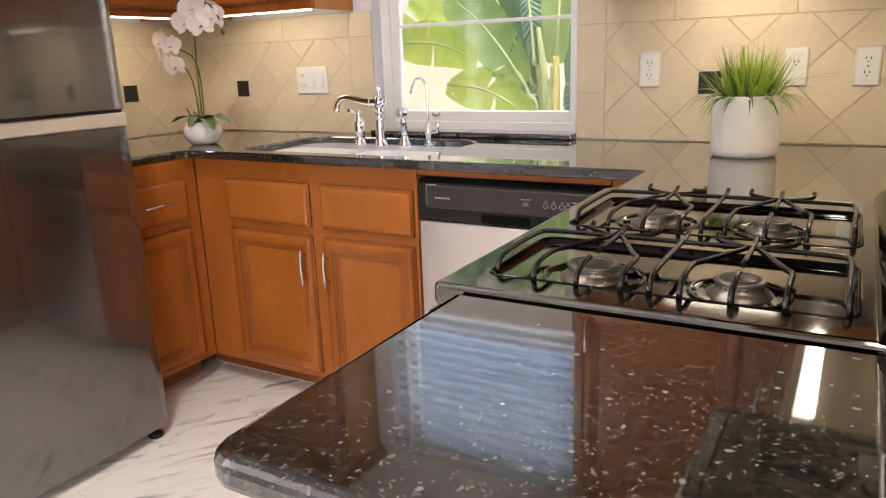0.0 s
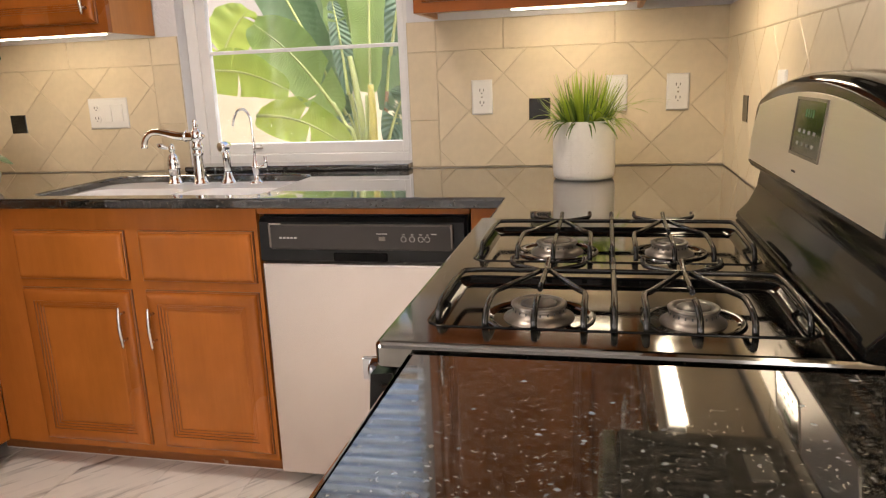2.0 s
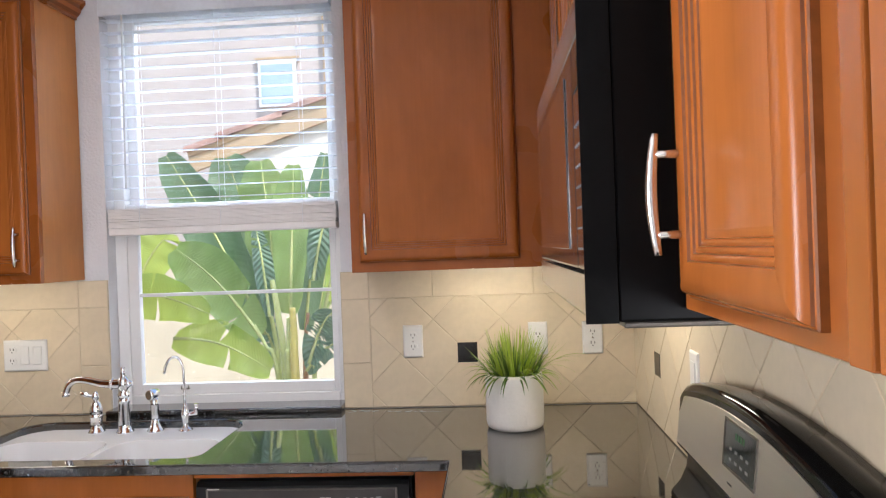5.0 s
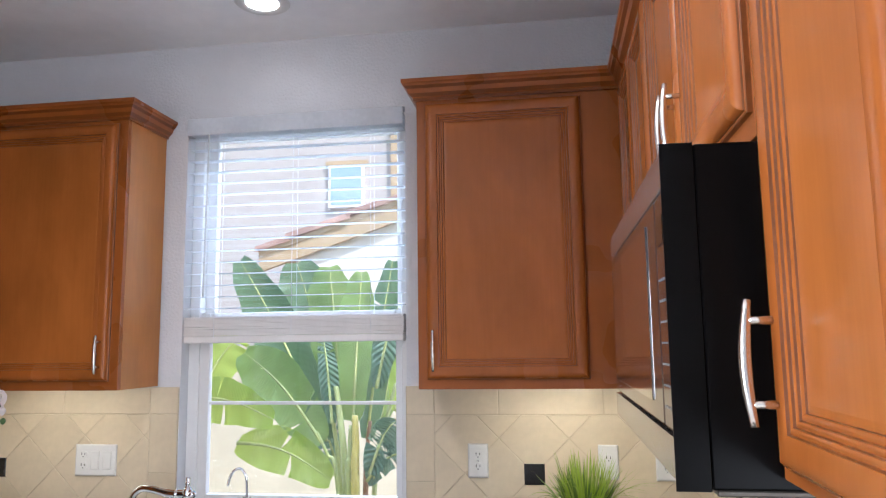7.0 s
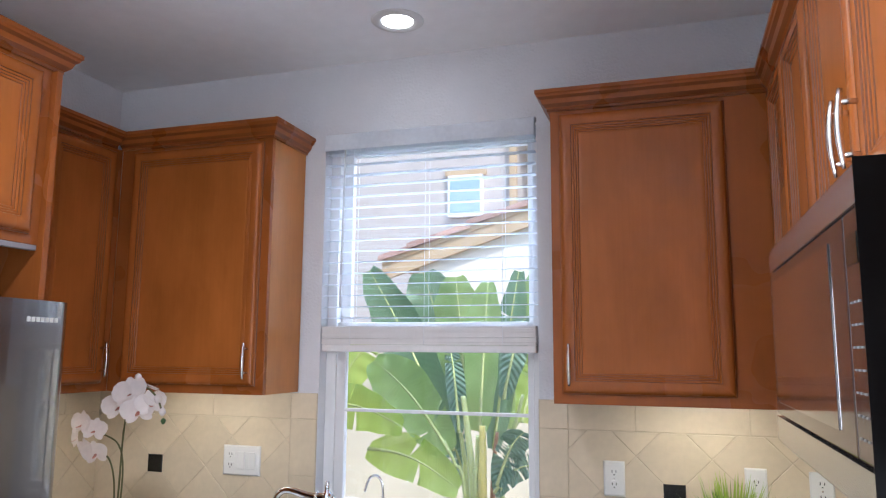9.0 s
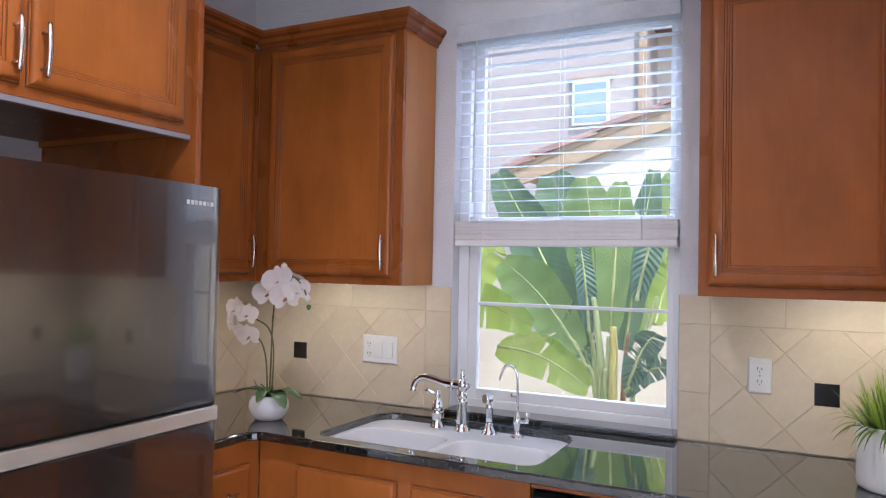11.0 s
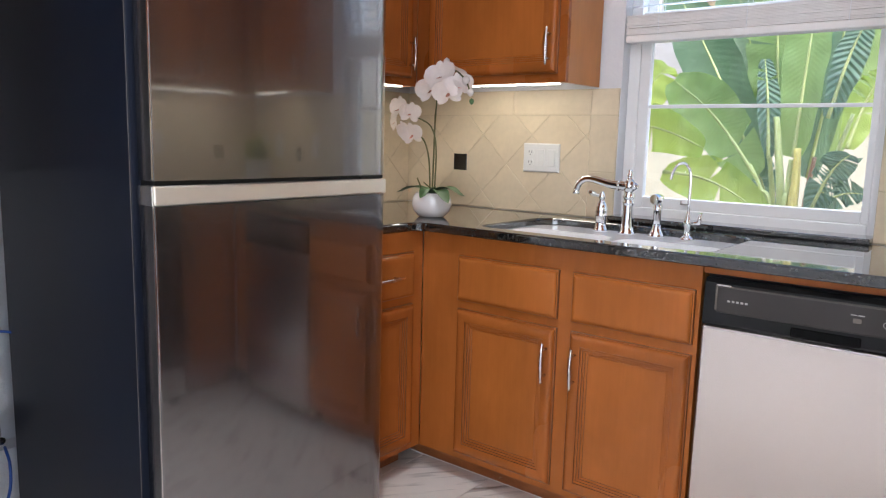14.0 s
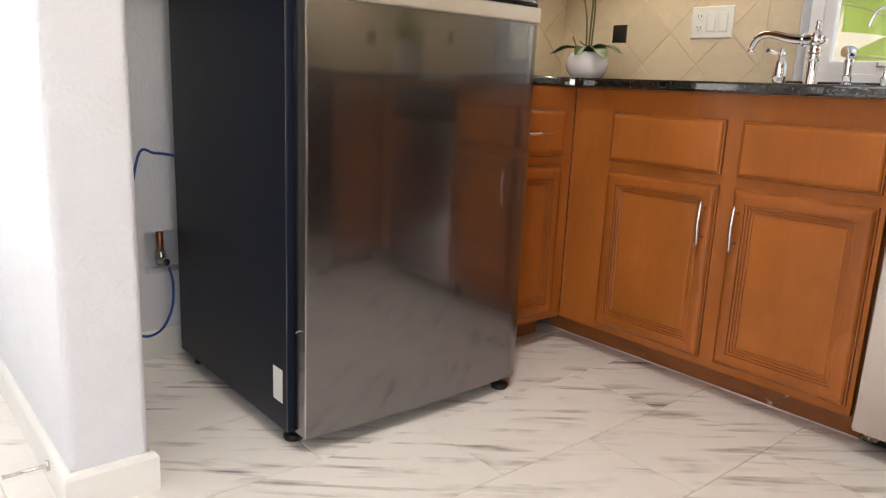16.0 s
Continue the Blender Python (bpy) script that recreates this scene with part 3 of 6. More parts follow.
# ---- structure ----
CEILING = 2.72


def setting(name, bm, mat, label, category):
    return tagged(part(name, bm, mat), label, category, kind="structure")


bm = bmesh.new()
WX0, WX1, WZ0, WZ1 = -1.888, -1.030, 0.925, 2.425
for a in ((-3.07, 0, 0, WX0, 0.16, CEILING), (WX1, 0, 0, 0.15, 0.16, CEILING), (WX0, 0, 0, WX1, 0.16, WZ0), (WX0, 0, WZ1, WX1, 0.16, CEILING)):
    box(bm, *a)
setting("wall_north", bm, PAINT, "pale painted wall with the kitchen window", "wall")
bm = bmesh.new()
BY0, BY1, BZ0, BZ1 = -1.828, -1.690, 0.27, 0.40
for a in ((-3.07, -2.07, 0, -2.92, BY0, CEILING), (-3.07, BY1, 0, -2.92, 0, CEILING), (-3.07, BY0, 0, -2.92, BY1, BZ0), (-3.07, BY0, BZ1, -2.92, BY1, CEILING), (-3.07, BY0, BZ0, -3.0, BY1, BZ1)):
    box(bm, *a)
setting("wall_west", bm, PAINT, "pale painted wall behind cabinets and refrigerator", "wall")
bm = bmesh.new()
stub = fillet([(-4.6, -2.225), (-2.17, -2.225), (-2.17, -2.07), (-4.6, -2.07)], [0, 0.018, 0.018, 0])
extrude_profile(bm, [tuple(p) for p in stub], 0, CEILING, "z")
setting("wall_stub", bm, PAINT, "textured pale wall end with rounded corners", "wall")
setting("wall_east", bx(0, -2.25, 0, 0.15, 0, CEILING), PAINT, "painted wall behind the range", "wall")
# walls of the adjoining room are unseen and assumed, to enclose the space
setting("wall_rear_north", bx(0.15, -2.25, 0, 1.8, -2.1, CEILING), PAINT, "plain painted wall of the unseen adjoining room", "wall")
bm = bmesh.new()
for a in ((-4.6, -5.75, 0, 0.48, -5.6, CEILING), (1.72, -5.75, 0, 1.8, -5.6, CEILING), (0.48, -5.75, 2.3, 1.72, -5.6, CEILING), (0.48, -5.75, 0, 1.72, -5.6, 0.2)):
    box(bm, *a)
setting("wall_south", bm, PAINT, "plain painted wall of the unseen adjoining room", "wall")
bm = bmesh.new()
for a in ((1.8, -5.75, 0, 1.95, -3.9, CEILING), (1.8, -2.4, 0, 1.95, -2.1, CEILING), (1.8, -3.9, 2.25, 1.95, -2.4, CEILING), (1.8, -3.9, 0, 1.95, -2.4, 0.75)):
    box(bm, *a)
setting("wall_far_east", bm, PAINT, "plain painted wall of the unseen adjoining room", "wall")
bm = bmesh.new()
for a in ((-4.75, -5.75, 0, -4.6, -4.65, CEILING), (-4.75, -3.15, 0, -4.6, -2.07, CEILING), (-4.75, -4.65, 2.1, -4.6, -3.15, CEILING), (-4.75, -4.65, 0, -4.6, -3.15, 0.8)):
    box(bm, *a)
setting("wall_far_west", bm, PAINT, "plain painted wall of the unseen adjoining room", "wall")
setting("ceiling", bx(-4.75, -5.75, CEILING, 1.95, 0.16, CEILING + 0.2), CEIL, "smooth white painted ceiling", "ceiling")
floor = setting("floor", bx(-4.75, -5.75, -0.12, 1.95, 0.16, -0.004), FLOOR_GROUT, "white marble-look tile floor with grey streaks", "floor")


def baseboard(name, pts, h=0.088, t=0.014):
    """Baseboard along a plan line, standing out to the right of its way."""
    prof = [(0, 0), (t, 0), (t, h - 0.012), (t - 0.004, h - 0.004), (t - 0.009, h), (0, h)]
    bm = bmesh.new()
    loops = []
    for i, p in enumerate(pts):
        p = Vector(p)
        ds = ([(p - Vector(pts[i - 1])).normalized()] if i else []) + ([(Vector(pts[i + 1]) - p).normalized()] if i < len(pts) - 1 else [])
        ns = [Vector((d.y, -d.x)) for d in ds]
        nr = ns[0] if len(ns) == 1 else (ns[0] + ns[1]) / (1 + ns[0].dot(ns[1]))
        loops.append([bm.verts.new((p.x + nr.x * a, p.y + nr.y * a, z)) for a, z in prof])
    for a, b in zip(loops, loops[1:]):
        for k in range(len(prof)):
            bm.faces.new((a[k], a[(k + 1) % len(prof)], b[(k + 1) % len(prof)], b[k]))
    bm.faces.new(loops[0])
    bm.faces.new(loops[-1][::-1])
    return setting(name, bm, TRIM, "cream painted baseboard with an eased top", "baseboard")


baseboard("baseboard", [(-4.6, -2.225), (-2.17, -2.225), (-2.17, -2.07), (-2.92, -2.07), (-2.92, -1.02)])

# the kitchen window: vinyl frame, two sashes, a thin bar across the lower one
win = thing("window_1", pose(0, 0, 0), "white vinyl single-hung window over the sink", "window")
win["kind"] = "structure"
bm = bmesh.new()
FY0, FY1 = 0.055, 0.135
for a in ((WX0, FY0, WZ0, -1.845, FY1, WZ1), (-1.060, FY0, WZ0, WX1, FY1, WZ1), (-1.845, FY0, WZ0, -1.060, FY1, 0.965), (-1.845, FY0, 2.39, -1.060, FY1, WZ1)):
    box(bm, *a, bevel=0.004)
part("window_frame", bm, VINYL, win)
bm = bmesh.new()
for a in ((-1.845, 0.062, 0.965, -1.806, 0.092, 1.675), (-1.082, 0.062, 0.965, -1.060, 0.092, 1.675), (-1.806, 0.062, 0.965, -1.082, 0.092, 1.005), (-1.806, 0.062, 1.628, -1.082, 0.092, 1.675)):
    box(bm, *a, bevel=0.003)
part("lower_sash", bm, VINYL, win)
bm = bmesh.new()
for a in ((-1.845, 0.096, 1.640, -1.806, 0.126, 2.39), (-1.082, 0.096, 1.640, -1.060, 0.126, 2.39), (-1.806, 0.096, 1.640, -1.082, 0.126, 1.672), (-1.806, 0.096, 2.355, -1.082, 0.126, 2.39)):
    box(bm, *a, bevel=0.003)
part("upper_sash", bm, VINYL, win)
for a in ((-1.808, 0.075, 1.003, -1.080, 0.079, 1.630), (-1.808, 0.109, 1.670, -1.080, 0.113, 2.357)):
    part("pane", bx(*a), PANE, win, "clear glass pane").visible_shadow = False
part("glazing_bar", bx(-1.806, 0.066, 1.330, -1.082, 0.074, 1.343, bevel=0.002), VINYL, win)
bm = bmesh.new()
box(bm, -1.655, 0.050, 0.985, -1.625, 0.064, 0.990)
box(bm, -1.655, 0.050, 0.985, -1.651, 0.056, 1.000)
box(bm, -1.629, 0.050, 0.985, -1.625, 0.056, 1.000)
part("sash_latch", bm, NICKEL, win)
# plain windows assumed in the unseen adjoining room, behind the walk
for name, a, b in (("window_2", (0.48, -5.70, 0.2, 1.72, -5.66, 2.3), "y"), ("window_3", (-4.69, -4.65, 0.8, -4.65, -3.15, 2.1), "x"), ("window_4", (1.86, -3.9, 0.75, 1.90, -2.4, 2.25), "x")):
    bm = bmesh.new()
    x0, y0, z0, x1, y1, z1 = a
    box(bm, x0, y0, z0, x1, y1, z0 + 0.05)
    box(bm, x0, y0, z1 - 0.05, x1, y1, z1)
    if b == "y":
        for x in (x0, (x0 + x1) / 2 - 0.025, x1 - 0.05):
            box(bm, x, y0, z0 + 0.05, x + 0.05, y1, z1 - 0.05)
    else:
        for y in (y0, (y0 + y1) / 2 - 0.025, y1 - 0.05):
            box(bm, x0, y, z0 + 0.05, x1, y + 0.05, z1 - 0.05)
    setting(name, bm, VINYL, "assumed white window frame of the unseen adjoining room", "window")

# granite ledge under the window
tagged(part("window_ledge", bx(WX0 + 0.002, -0.062, 0.9145, WX1 - 0.002, 0.054, 0.934, bevel=0.004), GRANITE), "black granite ledge strip under the window", "window sill", kind="structure")

# ---- blind ----
blind = thing("window_blind", pose(-1.459, 0.02, 1.56), "white slatted blind, half raised, in the window recess", "blind")
BW = 0.424
part("valance", bx(-BW, -0.040, 0.795, BW, -0.030, 0.862, bevel=0.003), SLAT, blind)
part("headrail", bx(-BW + 0.005, -0.026, 0.800, BW - 0.005, 0.026, 0.848, bevel=0.002), SLAT, blind)


def slat_mesh(w, t=0.0018):
    bm = bmesh.new()
    prof = [(-0.025, -0.0005), (-0.012, 0.0012), (0, 0.002), (0.012, 0.0012), (0.025, -0.0005), (0.025, t - 0.0005), (0.012, t + 0.0012), (0, t + 0.002), (-0.012, t + 0.0012), (-0.025, t - 0.0005)]
    return extrude_profile(bm, prof, -w, w, "x")


first = None
zs = [0.128 + 0.0438 * k for k in range(16)]
for k, z in enumerate(zs):
    m = pose(0, 0, z, 4 + random.uniform(-1.0, 1.0), random.uniform(-0.12, 0.12), 0)
    if first is None:
        first = part("slat", slat_mesh(BW - 0.004), SLAT, blind, m=m)
    else:
        share("slat", first, blind, m)
first = None
for k in range(15):
    m = pose(random.uniform(-0.002, 0.002), 0, 0.0285 + 0.0045 * k, random.uniform(-1, 1), random.uniform(-0.1, 0.1), 0)
    if first is None:
        first = part("slat", slat_mesh(BW - 0.004, 0.0038), STACK, blind, m=m)
    else:
        share("slat", first, blind, m)
part("bottom_rail", bx(-BW + 0.004, -0.027, 0.0, BW - 0.004, 0.027, 0.027, bevel=0.005), STACK, blind)
for x in (-0.30, 0.0, 0.30):
    for y in (-0.027, 0.027):
        part("ladder_cord", tb([(x, y, 0.02), (x, y, 0.80)], 0.0008, 5), SLAT, blind)
part("tilt_wand", tb([(-0.335, -0.036, 0.80), (-0.338, -0.037, 0.50), (-0.342, -0.036, 0.17)], 0.0035, 6), PLASTIC, blind)

# ---- base cabinets ----


def cabinet_box(parent, w, depth, z0, z1, toe=True, name="body"):
    """Carcass and face frame: local x to the right, face to -y, back at y = 0."""
    bm = bmesh.new()
    box(bm, 0, -depth, z0, w, -0.002, z1, bevel=0.0015, seg=1)
    ob = part(name, bm, WOOD, parent)
    if toe:
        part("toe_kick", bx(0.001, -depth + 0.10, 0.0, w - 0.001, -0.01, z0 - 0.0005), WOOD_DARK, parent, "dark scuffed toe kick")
    return ob


FD = 0.603
sink_cab = thing("base_cabinet", pose(-2.3145, 0, 0), "orange-brown maple sink cabinet with two doors under granite", "cabinet", "base cabinets")
part("face_frame", bx(0, -FD, 0.092, 0.9765, -FD + 0.02, 0.883), WOOD, sink_cab)
for x in (0.0, 0.9585):
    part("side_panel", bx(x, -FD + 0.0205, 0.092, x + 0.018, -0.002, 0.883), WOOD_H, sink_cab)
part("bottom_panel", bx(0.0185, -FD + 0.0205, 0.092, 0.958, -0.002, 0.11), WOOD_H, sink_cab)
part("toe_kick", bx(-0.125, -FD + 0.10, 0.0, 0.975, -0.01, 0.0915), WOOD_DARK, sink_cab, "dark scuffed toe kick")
part("caulk_line", ep([(-FD + 0.0995, 0.0), (-FD + 0.097, 0.0), (-FD + 0.0995, 0.003)], -0.125, 0.975), TRIM, sink_cab, "thin cream caulk line along the floor")
for x0, x1, side in ((0.1615, 0.5465, "r"), (0.5945, 0.9645, "l")):
    drawer_front(sink_cab, x0, 0.659, x1, 0.812, -FD)
    cabinet_door(sink_cab, x0, 0.115, x1, 0.630, -FD, (side, 0.456))
left_cab = thing("base_cabinet", pose(-2.918, -0.998, 0, 0, 0, 90), "orange-brown maple drawer cabinet beside the refrigerator", "cabinet", "base cabinets")
cabinet_box(left_cab, 0.393, FD, 0.092, 0.883)
drawer_front(left_cab, 0.03, 0.659, 0.335, 0.812, -FD, True)
cabinet_door(left_cab, 0.03, 0.115, 0.335, 0.630, -FD, ("l", 0.456))
corner_cab = thing("base_cabinet", pose(-0.72, 0, 0), "orange-brown maple corner base cabinet beside the dishwasher", "cabinet", "base cabinets")
cabinet_box(corner_cab, 0.125, FD, 0.092, 0.883)
right_cab = thing("base_cabinet", pose(-0.002, -0.606, 0, 0, 0, -90), "orange-brown maple base cabinet between corner and range", "cabinet", "base cabinets")
cabinet_box(right_cab, 0.335, 0.585, 0.092, 0.883)
cabinet_door(right_cab, 0.02, 0.115, 0.315, 0.812, -0.585, ("r", 0.6))
pen_cab = thing("base_cabinet", pose(-0.002, -1.722, 0, 0, 0, -90), "orange-brown maple base cabinet at the counter end", "cabinet", "base cabinets")
cabinet_box(pen_cab, 0.40, 0.54, 0.092, 0.883)
drawer_front(pen_cab, 0.02, 0.659, 0.38, 0.812, -0.54, True)
cabinet_door(pen_cab, 0.02, 0.115, 0.38, 0.630, -0.54, ("l", 0.456))
rail = thing("cabinet_rail", pose(-1.335, -FD, 0.862), "thin maple rail above the dishwasher", "trim")
part("rail", bx(0.0, 0.0, 0.0, 0.612, 0.02, 0.021, bevel=0.001), WOOD, rail)

# ---- countertops ----
SX0, SX1, SY0, SY1 = -2.105, -1.335, -0.580, -0.130
sink_hole = fillet([(SX0, SY0), (SX1, SY0), (SX1, SY1), (SX0, SY1)], [0.05, 0.05, 0.10, 0.09], 8)
outer = fillet([(-2.918, -0.008), (-2.918, -0.998), (-2.312, -0.998), (-2.312, -0.650), (-0.624, -0.650), (-0.624, -0.946), (-0.002, -0.946), (-0.002, -0.008)], [0, 0, 0.008, 0.06, 0.006, 0.004, 0, 0])
tagged(part("countertop", slab(outer, [sink_hole], 0.884, 0.914, 0.007), GRANITE), "polished black granite worktop with pale flecks", "countertop")
rs = random.Random(3)
ctop = bpy.data.objects["countertop"]
bm = bmesh.new()
for k in range(60):
    s = rs.random()
    x, y, r = -1.03 + 0.36 * s, -0.040 - 0.045 * s + rs.gauss(0, 0.010) * (1 - 0.6 * s), rs.uniform(0.002, 0.009) * (1 - 0.5 * s)
    vs = [bm.verts.new((x + r * rs.uniform(0.8, 2.4) * math.cos(a), y + 0.35 * r * math.sin(a), 0.9142 + 0.00002 * k)) for a in (2 * math.pi * q / 7 for q in range(7))]
    bm.faces.new(vs)
ob = part("seam_mark", bm, material("pale_mineral_mark", (0.55, 0.60, 0.60), 0.7, noise_scale=90, vary=0.4, spec=0.1), ctop, "pale mineral streaks on the stone", kind="stuff")
outer = fillet([(-0.002, -1.712), (-0.592, -1.712), (-0.592, -2.152), (-0.002, -2.152)], [0, 0.004, 0.035, 0.0], 8)
tagged(part("countertop", slab(outer, [], 0.884, 0.914, 0.010), GRANITE), "polished black granite worktop at the counter end", "countertop")

# ---- sink ----
sink = thing("sink", pose(-1.72, -0.36, 0.70), "white double-bowl undermount sink with a faucet deck", "sink")


def bowl(x0, x1, y0, y1, top, depth):
    """An open bowl with rounded corners and a coved bottom."""
    bm = bmesh.new()
    loops = []
    for ins, z in ((0, top), (0.004, top - 0.012), (0.010, top - depth * 0.6), (0.022, top - depth * 0.88), (0.05, top - depth), (0.12, top - depth - 0.004)):
        pts = fillet([(x0 + ins, y0 + ins), (x1 - ins, y0 + ins), (x1 - ins, y1 - ins), (x0 + ins, y1 - ins)], [max(0.02, 0.07 - ins * 0.4)] * 4, 5)
        loops.append([bm.verts.new((p[0], p[1], z)) for p in pts])
    for a, b in zip(loops, loops[1:]):
        n = len(a)
        for k in range(n):
            f = bm.faces.new((a[k], a[(k + 1) % n], b[(k + 1) % n], b[k]))
            f.smooth = True
    bm.faces.new(loops[-1])
    return bm


B1 = (-0.365, -0.012, -0.205, 0.075)
B2 = (0.018, 0.355, -0.205, 0.075)
for b in (B1, B2):
    ob = part("bowl", bowl(*b, 0.188, 0.17), PORCELAIN, sink)
holes = [fillet([(b[0], b[2]), (b[1], b[2]), (b[1], b[3]), (b[0], b[3])], [0.07] * 4, 5) for b in (B1, B2)]
deck = fillet([(-0.40, -0.232), (0.40, -0.232), (0.40, 0.24), (-0.40, 0.24)], [0.04] * 4, 4)
part("deck", slab(deck, holes, 0.170, 0.188, 0.003), PORCELAIN, sink)
for b in (B1, B2):
    part("drain", lt([(0.0, 0.0195), (0.028, 0.0195), (0.036, 0.0185), (0.042, 0.0165), (0.042, 0.010)], 20, (b[0] + b[1]) / 2, -0.08), CHROME, sink)

# ---- faucets, chrome, on the sink deck ----
FZ = 0.889


def faucet_foot(r, h):
    return [(0, 0), (r, 0), (r, 0.005), (r * 0.86, 0.010), (r * 0.80, 0.016), (r * 0.62, 0.024), (r * 0.56, h)]


fa = thing("faucet", pose(-1.747, -0.188, FZ), "chrome bridge-style kitchen faucet with a long curved spout", "faucet")
part("body", lt([(0, 0), (0.029, 0), (0.029, 0.006), (0.023, 0.012), (0.0215, 0.03), (0.018, 0.10), (0.0185, 0.104), (0.021, 0.108), (0.0185, 0.113), (0.0165, 0.118), (0.020, 0.126), (0.020, 0.132), (0.0165, 0.138), (0.0165, 0.15), (0.019, 0.154), (0.019, 0.178), (0.014, 0.185), (0.010, 0.190), (0.0075, 0.196), (0.0105, 0.201), (0.0085, 0.207), (0.006, 0.211), (0.0085, 0.216), (0.006, 0.221), (0, 0.2225)], 24), CHROME, fa)
sp = smooth_path([(0.0, 0.0, 0.166), (-0.03, -0.001, 0.166), (-0.07, -0.002, 0.169), (-0.11, -0.003, 0.178), (-0.145, -0.004, 0.184), (-0.172, -0.005, 0.180), (-0.191, -0.006, 0.164), (-0.2, -0.006, 0.142)], 5)
part("spout", tb(sp, [0.0175 - 0.0055 * min(1, i / 22) for i in range(len(sp))], 16), CHROME, fa)
part("spout_ring", tb([(-0.034, -0.001, 0.166), (-0.038, -0.001, 0.1662), (-0.042, -0.001, 0.1665)], [0.0178, 0.0205, 0.0178], 16), CHROME, fa)
part("spout_tip", lt([(0, 0.128), (0.012, 0.128), (0.0135, 0.134), (0.0115, 0.139), (0.0125, 0.145), (0, 0.146)], 16, -0.2, -0.006), CHROME, fa)
part("collar", tb([(0.013, 0, 0.166), (0.020, 0, 0.166), (0.024, 0, 0.166), (0.030, 0, 0.166)], [0.013, 0.0135, 0.010, 0.006], 12), CHROME, fa)
va = thing("faucet_valve", pose(-1.85, -0.182, FZ), "chrome single-lever faucet valve beside the spout", "faucet")
part("body", lt([(0, 0), (0.027, 0), (0.027, 0.006), (0.021, 0.013), (0.019, 0.03), (0.019, 0.05), (0.022, 0.054), (0.0205, 0.058), (0.021, 0.070), (0.021, 0.085), (0.017, 0.098), (0.010, 0.106), (0.008, 0.112), (0.0115, 0.118), (0.0115, 0.128), (0.008, 0.135), (0.005, 0.141), (0, 0.143)], 22), CHROME, va)
part("lever", tb([(0.0, 0, 0.124), (-0.018, 0, 0.126), (-0.032, -0.001, 0.131), (-0.046, -0.002, 0.137), (-0.054, -0.002, 0.139)], [0.006, 0.0055, 0.010, 0.009, 0.004], 12), CHROME, va)
sy = thing("side_sprayer", pose(-1.645, -0.180, FZ), "chrome pull-out side sprayer in its holder", "faucet")
part("holder", lt([(0, 0), (0.028, 0), (0.028, 0.005), (0.022, 0.012), (0.017, 0.022), (0.0135, 0.034), (0.013, 0.040), (0, 0.041)], 20), CHROME, sy)
part("handle", lt([(0, 0.04), (0.0115, 0.04), (0.0125, 0.06), (0.0145, 0.09), (0.0150, 0.105), (0.011, 0.113), (0, 0.115)], 18), CHROME, sy)
part("head", tb([(-0.006, -0.030, 0.128), (-0.004, -0.026, 0.128), (-0.001, -0.004, 0.129), (0.001, 0.012, 0.129), (0.002, 0.020, 0.128)], [0.015, 0.017, 0.018, 0.015, 0.006], 16), CHROME, sy)
fi = thing("water_filter_tap", pose(-1.541, -0.178, FZ), "slim chrome gooseneck filtered-water tap", "faucet")
part("body", lt([(0, 0), (0.023, 0), (0.023, 0.004), (0.016, 0.010), (0.0095, 0.016), (0.0095, 0.030), (0.014, 0.052), (0.0145, 0.058), (0.010, 0.072), (0.006, 0.085), (0.0055, 0.095), (0, 0.096)], 20), CHROME, fi)
gp = smooth_path([(0, 0, 0.09), (0, 0, 0.19), (-0.004, -0.001, 0.226), (-0.020, -0.004, 0.249), (-0.042, -0.009, 0.246), (-0.056, -0.012, 0.222), (-0.062, -0.014, 0.196)], 6)
part("gooseneck", tb(gp, 0.0048, 10), CHROME, fi)
part("lever", tb([(0.010, 0, 0.055), (0.026, -0.001, 0.058), (0.036, -0.001, 0.060), (0.039, -0.001, 0.075), (0.040, -0.001, 0.092)], [0.006, 0.0065, 0.009, 0.006, 0.007], 10), CHROME, fi)

# ---- dishwasher ----
dw = thing("dishwasher", pose(-1.030, 0, 0), "stainless dishwasher with a dark control panel under granite", "dishwasher")
part("tub", bx(-0.298, -0.575, 0.085, 0.298, -0.01, 0.858), BLACK_PLASTIC, dw)
part("door", bx(-0.294, -0.622, 0.066, 0.294, -0.578, 0.724, bevel=0.006, seg=3), STEEL_DW, dw)
con = part("control_panel", ep([(-0.576, 0.728), (-0.617, 0.728), (-0.622, 0.735), (-0.616, 0.842), (-0.604, 0.853), (-0.576, 0.853)], -0.294, 0.294), BLACK_PLASTIC, dw, "dark grey control panel")
part("panel_face", bx(-0.262, -0.6225, 0.764, 0.262, -0.612, 0.836, bevel=0.004), DW_PANEL, con)
part("pocket_handle", bx(-0.075, -0.6245, 0.733, 0.080, -0.619, 0.757, bevel=0.004), MW_SIDE, con)
for x in (-0.264, 0.258):
    part("trim_line", bx(x, -0.6255, 0.770, x + 0.006, -0.6215, 0.838, bevel=0.002), ALU, con)
part("trim_line", bx(-0.258, -0.6235, 0.832, 0.258, -0.6195, 0.837, bevel=0.001), GREY_METAL, con)
part("trim_line", bx(-0.262, -0.6245, 0.8355, -0.225, -0.6195, 0.8395, bevel=0.001), NICKEL, con)
for k in range(5):
    part("brand_mark", bx(-0.232 + 0.011 * k, -0.6240, 0.7955, -0.2255 + 0.011 * k, -0.6222, 0.8005), LIGHTMARK, con)
